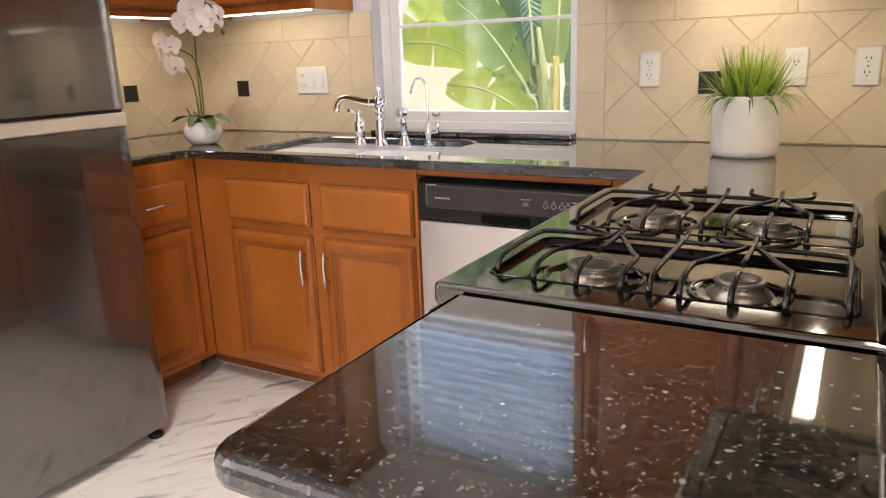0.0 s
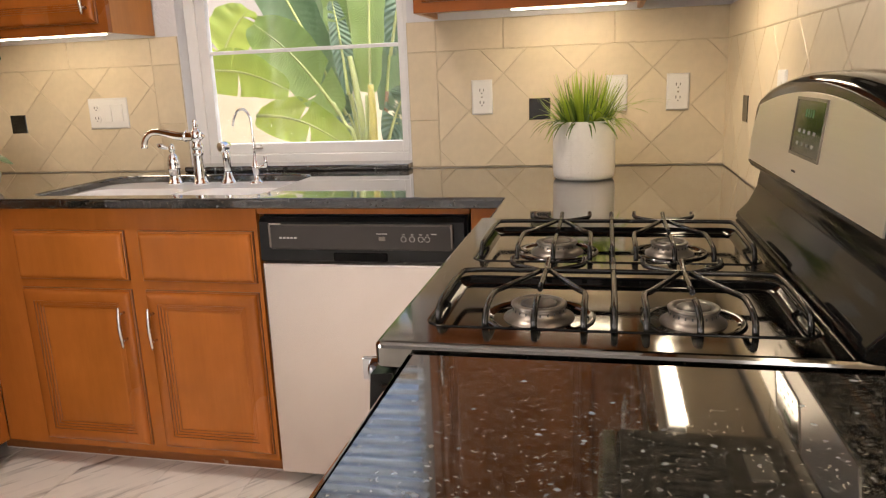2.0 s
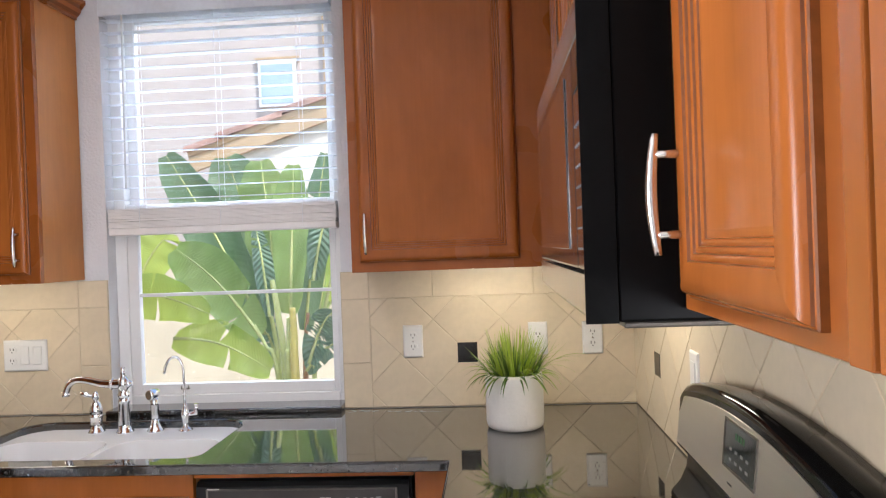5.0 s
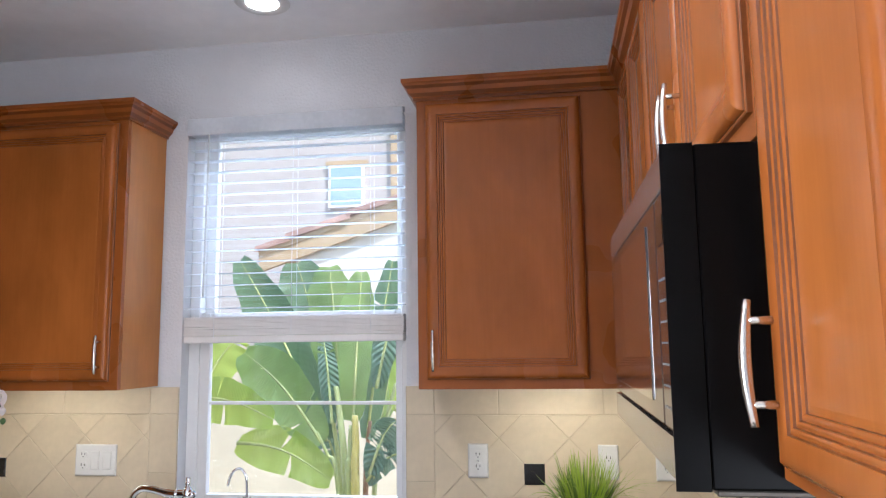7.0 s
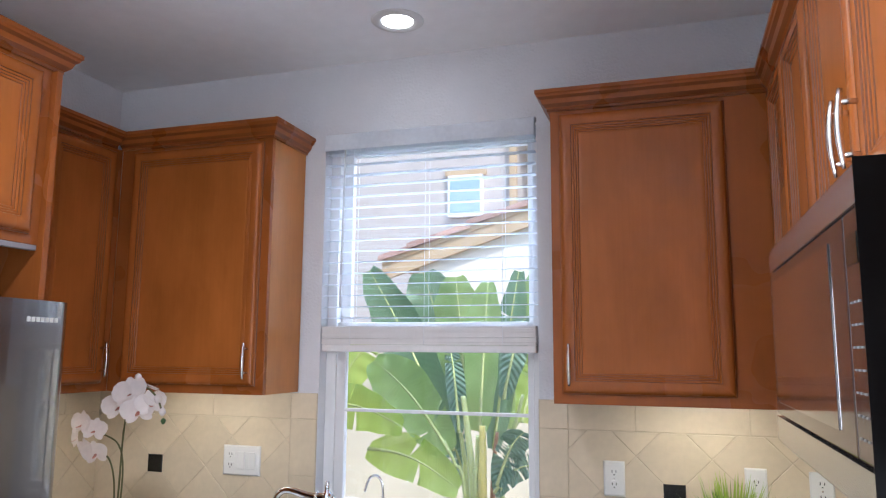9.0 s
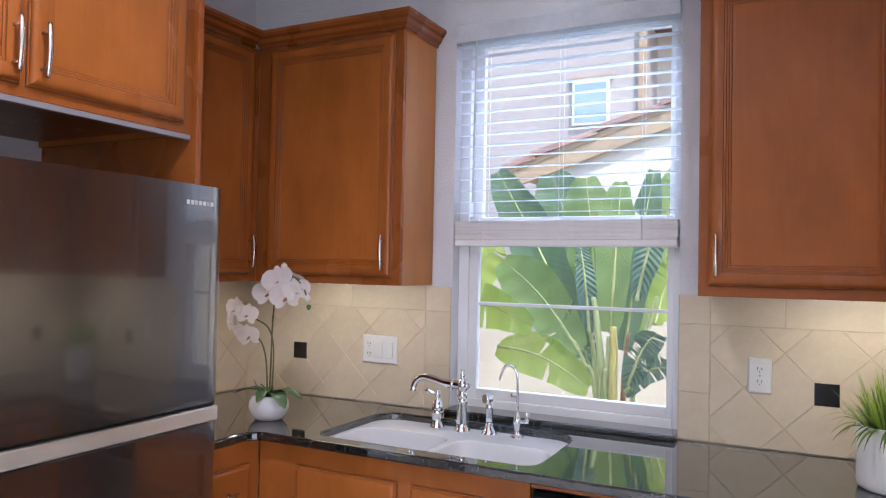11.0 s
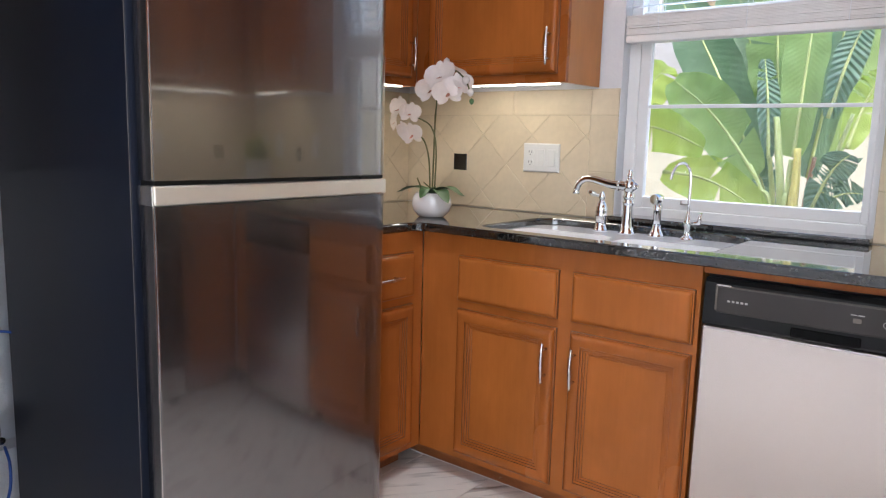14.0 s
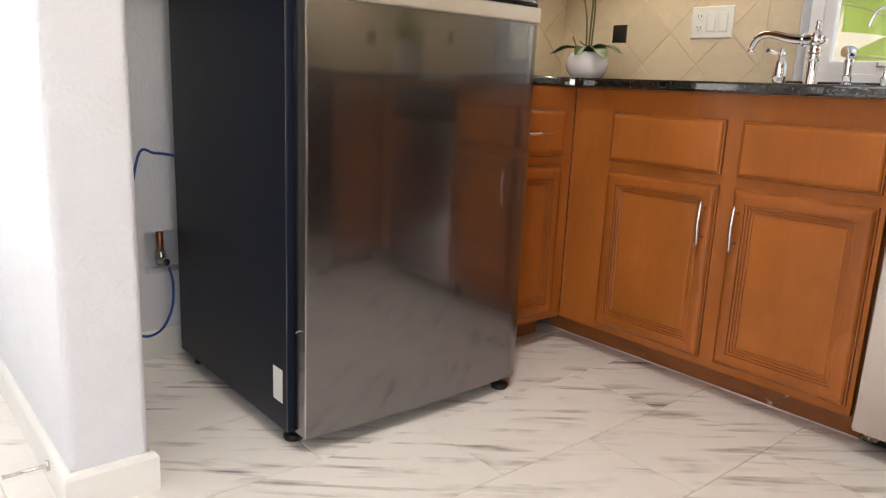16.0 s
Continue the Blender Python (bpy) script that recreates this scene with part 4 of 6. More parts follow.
for x in (0.128, 0.152, 0.176, 0.194):
    bt = part("button", ep([(x + 0.007 * math.cos(a * math.pi / 6), 0.797 + 0.007 * math.sin(a * math.pi / 6)) for a in range(12)], -0.6245, -0.622, "y"), DW_PANEL, con)
    part("ring", tb([(x + 0.0072 * math.cos(a * math.pi / 8), -0.6243, 0.797 + 0.0072 * math.sin(a * math.pi / 8)) for a in range(16)], 0.0007, 5, True), LIGHTMARK, bt)
    part("print", bx(x - 0.004, -0.6236, 0.8085, x + 0.004, -0.6222, 0.8100), LIGHTMARK, con)
part("button", bx(0.058, -0.6245, 0.792, 0.076, -0.622, 0.803, bevel=0.001), ALU, con)
for x in (0.052, 0.068, 0.205):
    part("print", bx(x, -0.6238, 0.810, x + 0.014, -0.6222, 0.812), LIGHTMARK, con)
part("toe_plate", bx(-0.292, -0.53, 0.012, 0.292, -0.50, 0.080), BLACK_PLASTIC, dw)
for x in (-0.27, 0.27):
    part("foot", lt([(0, 0), (0.016, 0), (0.016, 0.008), (0.006, 0.010), (0.006, 0.09)], 12, x, -0.49), BLACK_PLASTIC, dw)

rs = random.Random(8)
bm = bmesh.new()
rows = []
for k in range(41):
    x = -0.285 + 0.57 * k / 40
    lo, d = 0.022 + rs.uniform(0, 0.018), rs.uniform(-0.006, 0.006)
    rows.append([bm.verts.new((x, -0.548 + d, 0.082)), bm.verts.new((x, -0.553 + d, 0.050)), bm.verts.new((x, -0.549 - d, lo)), bm.verts.new((x, -0.541 + d, 0.082))])
for a, b in zip(rows, rows[1:]):
    for k in range(4):
        bm.faces.new((a[k], a[(k + 1) % 4], b[(k + 1) % 4], b[k])).smooth = True
bm.faces.new(rows[0])
bm.faces.new(rows[-1][::-1])
part("insulation_edge", bm, material("ragged_insulation", (0.52, 0.45, 0.34), 0.9, noise_scale=40, vary=0.45, bump=0.6), dw, "ragged beige insulation under the door")

# ---- range ----
rg = thing("gas_range", pose(0, -1.327, 0), "black and stainless gas range with four burners", "stove")
HW = 0.380
part("body", bx(-0.610, -HW, 0.03, -0.012, HW, 0.885, bevel=0.003), BLACK_PLASTIC, rg)
for y in (-0.34, 0.34):
    for x in (-0.58, -0.06):
        part("foot", lt([(0, 0), (0.018, 0), (0.018, 0.03), (0, 0.03)], 10, x, y), BLACK_PLASTIC, rg)
part("oven_door", bx(-0.650, -HW + 0.006, 0.20, -0.612, HW - 0.006, 0.775, bevel=0.008), ENAMEL, rg)
part("drawer_front", bx(-0.645, -HW + 0.006, 0.05, -0.612, HW - 0.006, 0.19, bevel=0.006), STEEL, rg)
part("oven_handle", tb([(-0.652, -0.30, 0.725), (-0.680, -0.30, 0.725), (-0.685, -0.29, 0.725), (-0.685, 0.29, 0.725), (-0.680, 0.30, 0.725), (-0.652, 0.30, 0.725)], 0.010, 10), GREY_METAL, rg)
part("front_panel", ep([(-0.612, 0.785), (-0.648, 0.785), (-0.640, 0.880), (-0.612, 0.884)], -HW + 0.002, HW - 0.002, "y"), ENAMEL, rg)
for y in (-0.262, -0.155, 0.085, 0.17, 0.255):
    k = part("knob", tb([(-0.643, y, 0.836), (-0.652, y, 0.8365), (-0.654, y, 0.8365), (-0.676, y, 0.838), (-0.680, y, 0.838)], [0.024, 0.024, 0.019, 0.0165, 0.012], 20), KNOB, rg)
    part("grip", bx(-0.690, y - 0.004, 0.822, -0.672, y + 0.004, 0.854, bevel=0.002), KNOB, k)
WELLS = ((-0.314, -0.092), (0.007, 0.270))
outer = fillet([(-0.634, -HW), (-0.10, -HW), (-0.10, HW), (-0.634, HW)], [0.012, 0.0, 0.0, 0.012])
wells = [fillet([(-0.583, a), (-0.142, a), (-0.142, b), (-0.583, b)], [0.022] * 4) for a, b in WELLS]
part("cooktop", slab(outer, wells, 0.888, 0.921, 0.007), COOKTOP, rg, "glossy black enamel cooktop")
for a, b in WELLS:
    bm = bmesh.new()
    loops = []
    for ins, z in ((-0.001, 0.9195), (0.002, 0.9170), (0.007, 0.9138), (0.013, 0.9128)):
        loops.append([bm.verts.new((p[0], p[1], z)) for p in fillet([(-0.583 + ins, a + ins), (-0.142 - ins, a + ins), (-0.142 - ins, b - ins), (-0.583 + ins, b - ins)], [max(0.01, 0.022 - ins * 0.3)] * 4)])
    for u, v in zip(loops, loops[1:]):
        n = len(u)
        for k in range(n):
            f = bm.faces.new((u[k], u[(k + 1) % n], v[(k + 1) % n], v[k]))
            f.smooth, f.material_index = True, 1
    bm.faces.new(loops[-1])
    part("well", bm, [COOKTOP, ENAMEL], rg)
    rim = fillet([(-0.586, a - 0.003), (-0.139, a - 0.003), (-0.139, b + 0.003), (-0.586, b + 0.003)], [0.024] * 4)
    part("well_rim", tb([(p[0], p[1], 0.9208) for p in rim], 0.0020, 8, True), ENAMEL, rg, "raised black rim of the burner well")
BURNERS = ((-0.455, -0.247), (-0.268, -0.247), (-0.455, 0.108), (-0.268, 0.108))
for x, y in BURNERS:
    r = 1.0 if x < -0.4 else 0.88
    b = part("burner", lt([(0, 0.905), (0.070 * r, 0.905), (0.0725 * r, 0.9100), (0.0700 * r, 0.9155), (0.0665 * r, 0.9165), (0.061 * r, 0.9140), (0.052 * r, 0.9105), (0, 0.9100)], 36, x, y), DRIP, rg, "dark glossy drip ring")
    bm = lt([(0.046 * r, 0.9104), (0.0445 * r, 0.9150), (0.0375 * r, 0.9190), (0.0335 * r, 0.9215), (0.0322 * r, 0.9265), (0.0335 * r, 0.9285), (0, 0.9287)], 36, x, y)
    part("burner_head", bm, ALU, b)
    bm = bmesh.new()
    for k in range(22):
        a = 2 * math.pi * k / 22
        px, py = x + 0.0324 * r * math.cos(a), y + 0.0324 * r * math.sin(a)
        box(bm, px - 0.0010, py - 0.0010, 0.9228, px + 0.0010, py + 0.0010, 0.9262)
    part("flame_ports", bm, DARKSLOT, b)
    part("burner_cap", lt([(0.0335 * r, 0.9288), (0.0350 * r, 0.9298), (0.0350 * r, 0.9318), (0.0330 * r, 0.9332), (0.0285 * r, 0.9332), (0.0268 * r, 0.9318), (0.0265 * r, 0.9305), (0, 0.9305)], 32, x, y), CAP, b)
    part("cap_disc", lt([(0.0235 * r, 0.9306), (0.0230 * r, 0.9322), (0.019 * r, 0.9330), (0, 0.9334)], 24, x, y), DARK_CAP, b, "dark disc in the middle of the cap")


def grate(yb, ya, yz):
    """Cast grate over one well: rim bar, arched bars with dropped ends and short fingers round both burners."""
    bm = bmesh.new()
    R, top = 0.0039, 0.9435

    def arch(pts):
        tube(bm, smooth_path(pts, 4), R, 8)

    arch([(-0.576, ya + 0.012, 0.916), (-0.575, ya + 0.018, top - 0.006), (-0.574, ya + 0.05, top), (-0.573, yz - 0.06, top), (-0.556, yz - 0.038, top), (-0.46, yz - 0.036, top), (-0.27, yz - 0.036, top), (-0.170, yz - 0.038, top), (-0.150, yz - 0.06, top), (-0.149, ya + 0.05, top), (-0.148, ya + 0.018, top - 0.006), (-0.147, ya + 0.012, 0.916)])
    x = -0.362
    arch([(x, ya - 0.012, 0.923), (x, ya - 0.006, top - 0.008), (x, ya + 0.02, top), (x, (ya + yz) / 2, top), (x, yz - 0.02, top), (x, yz + 0.004, top + 0.004), (x, yz + 0.012, top + 0.006)])
    for bxx in (-0.455, -0.268):
        arch([(bxx, ya - 0.012, 0.923), (bxx, ya - 0.006, top - 0.008), (bxx, ya + 0.02, top), (bxx, yb - 0.014, top + 0.001)])
        arch([(bxx, yz + 0.012, top + 0.006), (bxx, yz - 0.01, top + 0.002), (bxx, yz - 0.036, top), (bxx, yb + 0.018, top + 0.001)])
        for s in (-1, 1):
            arch([(bxx + s * 0.058, ya - 0.012, 0.923), (bxx + s * 0.058, ya - 0.005, top - 0.006), (bxx + s * 0.058, ya + 0.02, top), (bxx + s * 0.057, yb + 0.006, top), (bxx + s * 0.045, yb + 0.030, top), (bxx + s * 0.008, yz - 0.038, top)])
            arch([(bxx + s * 0.052, yz + 0.012, top + 0.007), (bxx + s * 0.050, yz - 0.006, top + 0.002), (bxx + s * 0.026, yz - 0.022, top), (bxx + s * 0.006, yz - 0.037, top)])
    return part("grate", bm, IRON, rg, "black cast-iron burner grate")


grate(-0.247, -0.306, -0.098)
grate(0.108, 0.020, 0.262)


def face_x(z):
    """The sloping front plane of the control housing."""
    return -0.101 + 0.10 * (z - 1.045)


def backguard_section(top):
    """Profile of the control housing in x and z."""
    t = top - 0.018
    return [(-0.012, 0.916), (-0.105, 0.917), (-0.120, 0.924), (-0.117, 0.934), (-0.098, 0.955), (-0.084, 0.985), (-0.079, 1.018), (-0.096, 1.026), (-0.102, 1.034), (face_x(1.045), 1.045), (face_x(t), t), (-0.082, top - 0.007), (-0.070, top - 0.001), (-0.045, top), (-0.012, top - 0.006)]


HW2 = HW - 0.001
ys = [-HW2, -HW2 + 0.008] + [-HW2 + 0.02 + (2 * HW2 - 0.04) * k / 20 for k in range(21)] + [HW2 - 0.008, HW2]


def top_at(y):
    d = HW - abs(y)
    return 1.203 - 0.038 * (y / HW) ** 2 - (0.016 * (1 - d / 0.03) ** 2 if d < 0.03 else 0.0)


bm = bmesh.new()
rows = [[bm.verts.new((x, y, z)) for x, z in backguard_section(top_at(y))] for y in ys]
for a, b in zip(rows, rows[1:]):
    for k in range(len(a)):
        bm.faces.new((a[k], a[(k + 1) % len(a)], b[(k + 1) % len(a)], b[k])).smooth = k not in (0, 8, 9)
bm.faces.new(rows[0])
bm.faces.new(rows[-1][::-1])
bg = part("backguard", bm, ENAMEL, rg, "glossy black control housing with an arched top")
bm = bmesh.new()
rows = []
for k in range(25):
    y = -0.346 + 0.718 * k / 24
    e = min(y + 0.346, 0.372 - y)
    zt = top_at(y) - 0.028 - (0.03 * (1 - e / 0.02) ** 2 if e < 0.02 and y > 0 else 0)
    rows.append([bm.verts.new(p) for p in ((face_x(1.040) + 0.004, y, 1.040), (face_x(1.040) - 0.0025, y, 1.0405), (face_x(zt) - 0.0025, y, zt - 0.001), (face_x(zt) + 0.004, y, zt))])
for a, b in zip(rows, rows[1:]):
    for k in range(3):
        bm.faces.new((a[k], a[k + 1], b[k + 1], b[k]))
bm.faces.new(rows[0])
bm.faces.new(rows[-1][::-1])
fp = part("face_plate", bm, STEEL_PLATE, bg, "brushed steel control plate")
part("end_seam", bx(-0.090, -HW - 0.001, 0.93, -0.020, -HW + 0.002, 1.150, bevel=0.001), MW_SIDE, bg)


def on_face(z0, z1, y0, y1, off, thick=0.004):
    return ep([(face_x(z0) - off, z0), (face_x(z1) - off, z1), (face_x(z1) - off + thick, z1), (face_x(z0) - off + thick, z0)], y0, y1, "y")


dsp = part("display", on_face(1.087, 1.163, -0.084, 0.064, 0.0036), DISPLAY, bg, "dark oven clock display")
for a in ((1.083, 1.167, 0.064, 0.068), (1.083, 1.167, -0.088, -0.084), (1.163, 1.167, -0.084, 0.064), (1.083, 1.087, -0.084, 0.064)):
    part("display_frame", on_face(*a, 0.0046), ALU, dsp)
for k in range(4):
    part("digit", on_face(1.140, 1.151, 0.004 - 0.012 * k, 0.011 - 0.012 * k, 0.0040, 0.001), GREENMARK, dsp)
for i in range(2):
    for k in range(4):
        part("print", on_face(1.099 + 0.018 * i, 1.104 + 0.018 * i, 0.024 - 0.026 * k, 0.036 - 0.026 * k, 0.0040, 0.001), KEYMARK, dsp)
for y0 in (0.034, 0.026, 0.018):
    part("brand_mark", on_face(1.058, 1.061, y0, y0 + 0.006, 0.0032, 0.001), DARKSLOT, bg)

# ---- refrigerator ----
fr = thing("refrigerator", pose(-2.10, -1.38, 0), "black stainless top-freezer refrigerator with dark sides", "refrigerator")
FW = 0.354
part("cabinet", bx(-0.755, -FW - 0.016, 0.035, -0.066, FW - 0.004, 1.672, bevel=0.004), FRIDGE_SIDE, fr, "dark blue-black painted side walls")


def fridge_door(z0, z1):
    """A door with a slightly bowed front and rounded upright edges."""
    R, D, n, right = 0.060, 0.030, 20, FW + 0.012
    pts = [(-0.062, -FW), (-0.010, -FW), (-0.004, -FW + 0.003)]
    pts += [(-0.004 + 0.010 * math.sin(math.pi * k / 24), -FW + 0.006 + (FW + right - 0.006 - R) * k / 24) for k in range(25)]
    pts += [(-0.004 - D * (1 - math.cos(math.pi / 2 * k / n)), right - R + R * math.sin(math.pi / 2 * k / n)) for k in range(1, n + 1)]
    pts += [(-0.062, right)]
    return ep(pts, z0, z1, "z")


part("freezer_door", fridge_door(1.094, 1.685), BLACK_STEEL, fr, "black stainless freezer door")
part("lower_door", fridge_door(0.040, 1.040), BLACK_STEEL, fr, "black stainless lower door")
bm = bmesh.new()
box(bm, -0.060, -FW + 0.001, 1.041, -0.002, FW - 0.002, 1.083, bevel=0.005, seg=3)
hb = part("handle_band", bm, CHAMPAGNE, fr, "satin silver handle recess band")
part("band_cap", bx(-0.064, -FW - 0.004, 1.040, -0.004, -FW + 0.0015, 1.084, bevel=0.003), STEEL, hb)
part("gasket", bx(-0.066, -FW + 0.008, 1.0835, -0.012, FW - 0.008, 1.0935), BLACK_PLASTIC, fr)
part("hinge", bx(-0.052, FW - 0.10, 1.083, -0.004, FW - 0.02, 1.0925, bevel=0.002), BLACK_PLASTIC, fr)
part("hinge", bx(-0.090, -FW + 0.01, 1.672, -0.02, -FW + 0.07, 1.694, bevel=0.004), BLACK_PLASTIC, fr)
for k in range(7):
    part("brand_mark", bx(0.0005, 0.215 + 0.014 * k, 1.630, 0.0028, 0.225 + 0.014 * k, 1.642), LIGHTMARK, fr)
for z0, z1 in ((1.096, 1.684), (0.042, 1.039)):
    part("door_edge", bx(-0.0085, -FW - 0.0010, z0, -0.0062, -FW + 0.002, z1), STEEL, fr, "thin bright edge line on the door")
part("trim_line", bx(-0.0665, -FW - 0.0172, 0.04, -0.0652, -FW - 0.0158, 1.67), ALU, fr, "thin bright line at the door gap")
part("scratch_mark", tb([(-0.050, -FW - 0.0006, 0.293), (-0.036, -FW - 0.0006, 0.303), (-0.018, -FW - 0.0006, 0.306)], 0.0010, 5), PLASTIC, fr, "short white scratch")
part("rating_label", bx(-0.135, -FW - 0.0170, 0.105, -0.088, -FW - 0.0155, 0.190), PLASTIC, fr, "white paper rating label")
for x, y in ((-0.10, -FW + 0.02), (-0.035, FW - 0.04), (-0.70, -FW + 0.03), (-0.70, FW - 0.03)):
    part("foot", lt([(0, 0), (0.024, 0), (0.026, 0.004), (0.026, 0.014), (0.020, 0.018), (0.008, 0.020), (0.008, 0.042)], 16, x, y), BLACK_PLASTIC, fr)

# water tube and valve box behind the refrigerator
vb = thing("water_valve", pose(-2.965, -1.765, 0.275), "copper water valve in a recessed wall box", "valve")
part("pipe", tb([(0, 0, 0.125), (0, 0, 0.05)], 0.011, 10), COPPER, vb)
part("valve_body", tb([(0, 0, 0.055), (0, 0, 0.03), (0, 0, 0.010)], [0.016, 0.018, 0.014], 10), NICKEL, vb)
part("stem", tb([(0, 0, 0.03), (0.03, 0, 0.028), (0.05, 0, 0.026)], [0.008, 0.008, 0.012], 10), NICKEL, vb)
bt = thing("water_tube", pose(-2.9, -1.79, 0.08), "thin blue plastic water tube from wall to refrigerator", "tube")
part("tube", tb(smooth_path([(-0.008, 0.03, 0.205), (0.05, 0.02, 0.17), (0.075, 0.005, 0.10), (0.05, -0.02, 0.03), (0.01, -0.06, 0.004), (-0.004, -0.10, 0.05), (-0.004, -0.09, 0.30), (0.0, -0.05, 0.55), (0.03, -0.01, 0.563), (0.06, 0.04, 0.557), (0.09, 0.06, 0.55)], 6), 0.0042, 8), BLUE, bt)

# door stop on the baseboard
ds = thing("door_stop", pose(-2.30, -2.239, 0.05), "metal rod door stop on the baseboard", "door stop")
part("rod", tb([(0, 0, 0), (0, -0.006, 0), (0.0, -0.008, 0), (0.0, -0.085, 0.0), (0.0, -0.087, 0)], [0.012, 0.012, 0.004, 0.004, 0.008], 10), NICKEL, ds)

# ---- wall cabinets ----
UZ0, UZ1, UD = 1.405, 2.350, 0.265


def wall_cabinet(m, w, label, z0=UZ0, depth=UD):
    c = thing("wall_cabinet", m, label, "cabinet", "wall cabinets")
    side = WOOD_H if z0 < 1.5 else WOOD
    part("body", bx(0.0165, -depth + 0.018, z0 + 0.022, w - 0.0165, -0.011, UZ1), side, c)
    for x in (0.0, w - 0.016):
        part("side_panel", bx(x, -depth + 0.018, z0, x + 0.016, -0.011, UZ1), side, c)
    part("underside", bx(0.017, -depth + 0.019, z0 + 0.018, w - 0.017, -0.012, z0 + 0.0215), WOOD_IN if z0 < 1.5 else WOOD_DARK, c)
    part("face_frame", bx(0.0, -depth - 0.0025, z0, w, -depth + 0.0175, UZ1, bevel=0.001, seg=1), WOOD_FRAME, c)
    return c


DY = -UD - 0.0025
upl = wall_cabinet(pose(-2.652, 0, 0), 0.680, "orange-brown maple wall cabinet beside the window")
cabinet_door(upl, 0.066, 1.435, 0.648, 2.335, DY, ("r", 1.462))
upw = wall_cabinet(pose(-2.918, -0.999, 0, 0, 0, 90), 0.730, "orange-brown maple wall cabinet in the corner")
cabinet_door(upw, 0.03, 1.435, 0.355, 2.335, DY, ("l", 1.462))
cabinet_door(upw, 0.365, 1.435, 0.690, 2.335, DY, ("r", 1.462))
upr = wall_cabinet(pose(-0.937, 0, 0), 0.670, "orange-brown maple wall cabinet between window and corner")
cabinet_door(upr, 0.028, 1.435, 0.535, 2.335, DY, ("l", 1.462))
upe = wall_cabinet(pose(-0.002, -0.270, 0, 0, 0, -90), 0.674, "orange-brown maple wall cabinet in the range corner")
cabinet_door(upe, 0.045, 1.435, 0.345, 2.335, DY, ("r", 1.462))
cabinet_door(upe, 0.353, 1.435, 0.655, 2.335, DY, ("l", 1.462))
upm = wall_cabinet(pose(-0.002, -0.946, 0, 0, 0, -90), 0.762, "orange-brown maple wall cabinet above the microwave", 1.785)
cabinet_door(upm, 0.02, 1.815, 0.375, 2.335, DY, ("r", 1.845))
cabinet_door(upm, 0.383, 1.815, 0.742, 2.335, DY, ("l", 1.845))
upn = wall_cabinet(pose(-0.002, -1.710, 0, 0, 0, -90), 0.445, "orange-brown maple wall cabinet beside the microwave", 1.399)
cabinet_door(upn, 0.043, 1.415, 0.355, 2.335, DY, ("l", 1.462))
part("scribe_strip", bx(0.392, DY - 0.007, 1.400, 0.420, DY - 0.0002, 2.345, bevel=0.0015), WOOD_STILE, upn)
part("scribe_strip", bx(0.423, DY - 0.005, 1.400, 0.4445, DY - 0.0002, 2.345, bevel=0.0015), WOOD, upn)
upf = wall_cabinet(pose(-2.918, -2.058, 0, 0, 0, 90), 1.036, "orange-brown maple wall cabinet above the refrigerator", 1.845, 0.676)
cabinet_door(upf, 0.060, 1.872, 0.520, 2.335, -0.6785, ("r", 1.892))
cabinet_door(upf, 0.535, 1.872, 1.000, 2.335, -0.6785, ("l", 1.892))
part("side_panel", bx(1.0375, -0.696, 0, 1.0575, -0.001, 2.348, bevel=0.001), WOOD_FRAME, upf, "tall maple panel beside the refrigerator")
part("edge_strip", bx(0.002, -0.6780, 1.830, 1.034, -0.6600, 1.8447, bevel=0.002), GREY_EDGE, upf, "pale grey strip along the cabinet's lower edge")
crown(upl, [(0.0, -0.2680), (0.681, -0.2680), (0.681, -0.012)])
crown(upr, [(-0.001, -0.012), (-0.001, -0.2680), (0.667, -0.2680)])
crown(upw, [(0.0, -0.2690), (0.690, -0.2690)])
crown(upe, [(0.0, -0.2690), (0.674, -0.2690)])
crown(upm, [(0.0, -0.2690), (0.762, -0.2690)])
crown(upn, [(0.0, -0.2690), (0.446, -0.2690), (0.446, -0.012)])
crown(upf, [(0.0, -0.6795), (1.060, -0.6795), (1.060, -0.30)])

# under-cabinet lights
for x0, x1, m in ((0.10, 0.62, pose(-2.652, 0, 0)), (0.28, 0.62, pose(-0.937, 0, 0)), (0.10, 0.60, pose(-0.002, -0.270, 0, 0, 0, -90)), (0.06, 0.70, pose(-2.918, -0.999, 0, 0, 0, 90)), (0.08, 0.42, pose(-0.002, -1.710, 0, 0, 0, -90))):
    back, drop = (-0.095, 0.006) if x0 == 0.08 else (-0.205, 0.0)
    u = thing("under_cabinet_light", m @ Matrix.Translation((x0, back, 1.4005 - drop)), "slim under-cabinet light strip, switched on", "light", "under-cabinet lights")
    part("housing", bx(0, -0.020, 0.008, x1 - x0, 0.020, 0.0225, bevel=0.002), PLASTIC, u)
    part("diffuser", bx(0.005, -0.017, 0.003, x1 - x0 - 0.005, 0.017, 0.0078), STRIP, u)
    w = x1 - x0
    lamp("strip_lamp", "AREA", m @ Matrix.Translation(((x0 + x1) / 2, back + 0.01, 1.402 - drop)) @ pose(0, 0, 0, 14, 0, 0), (0.65 if x0 == 0.10 and x1 == 0.62 or x0 == 0.06 else 1.5) * w, WARM, w - 0.02, 0.03)

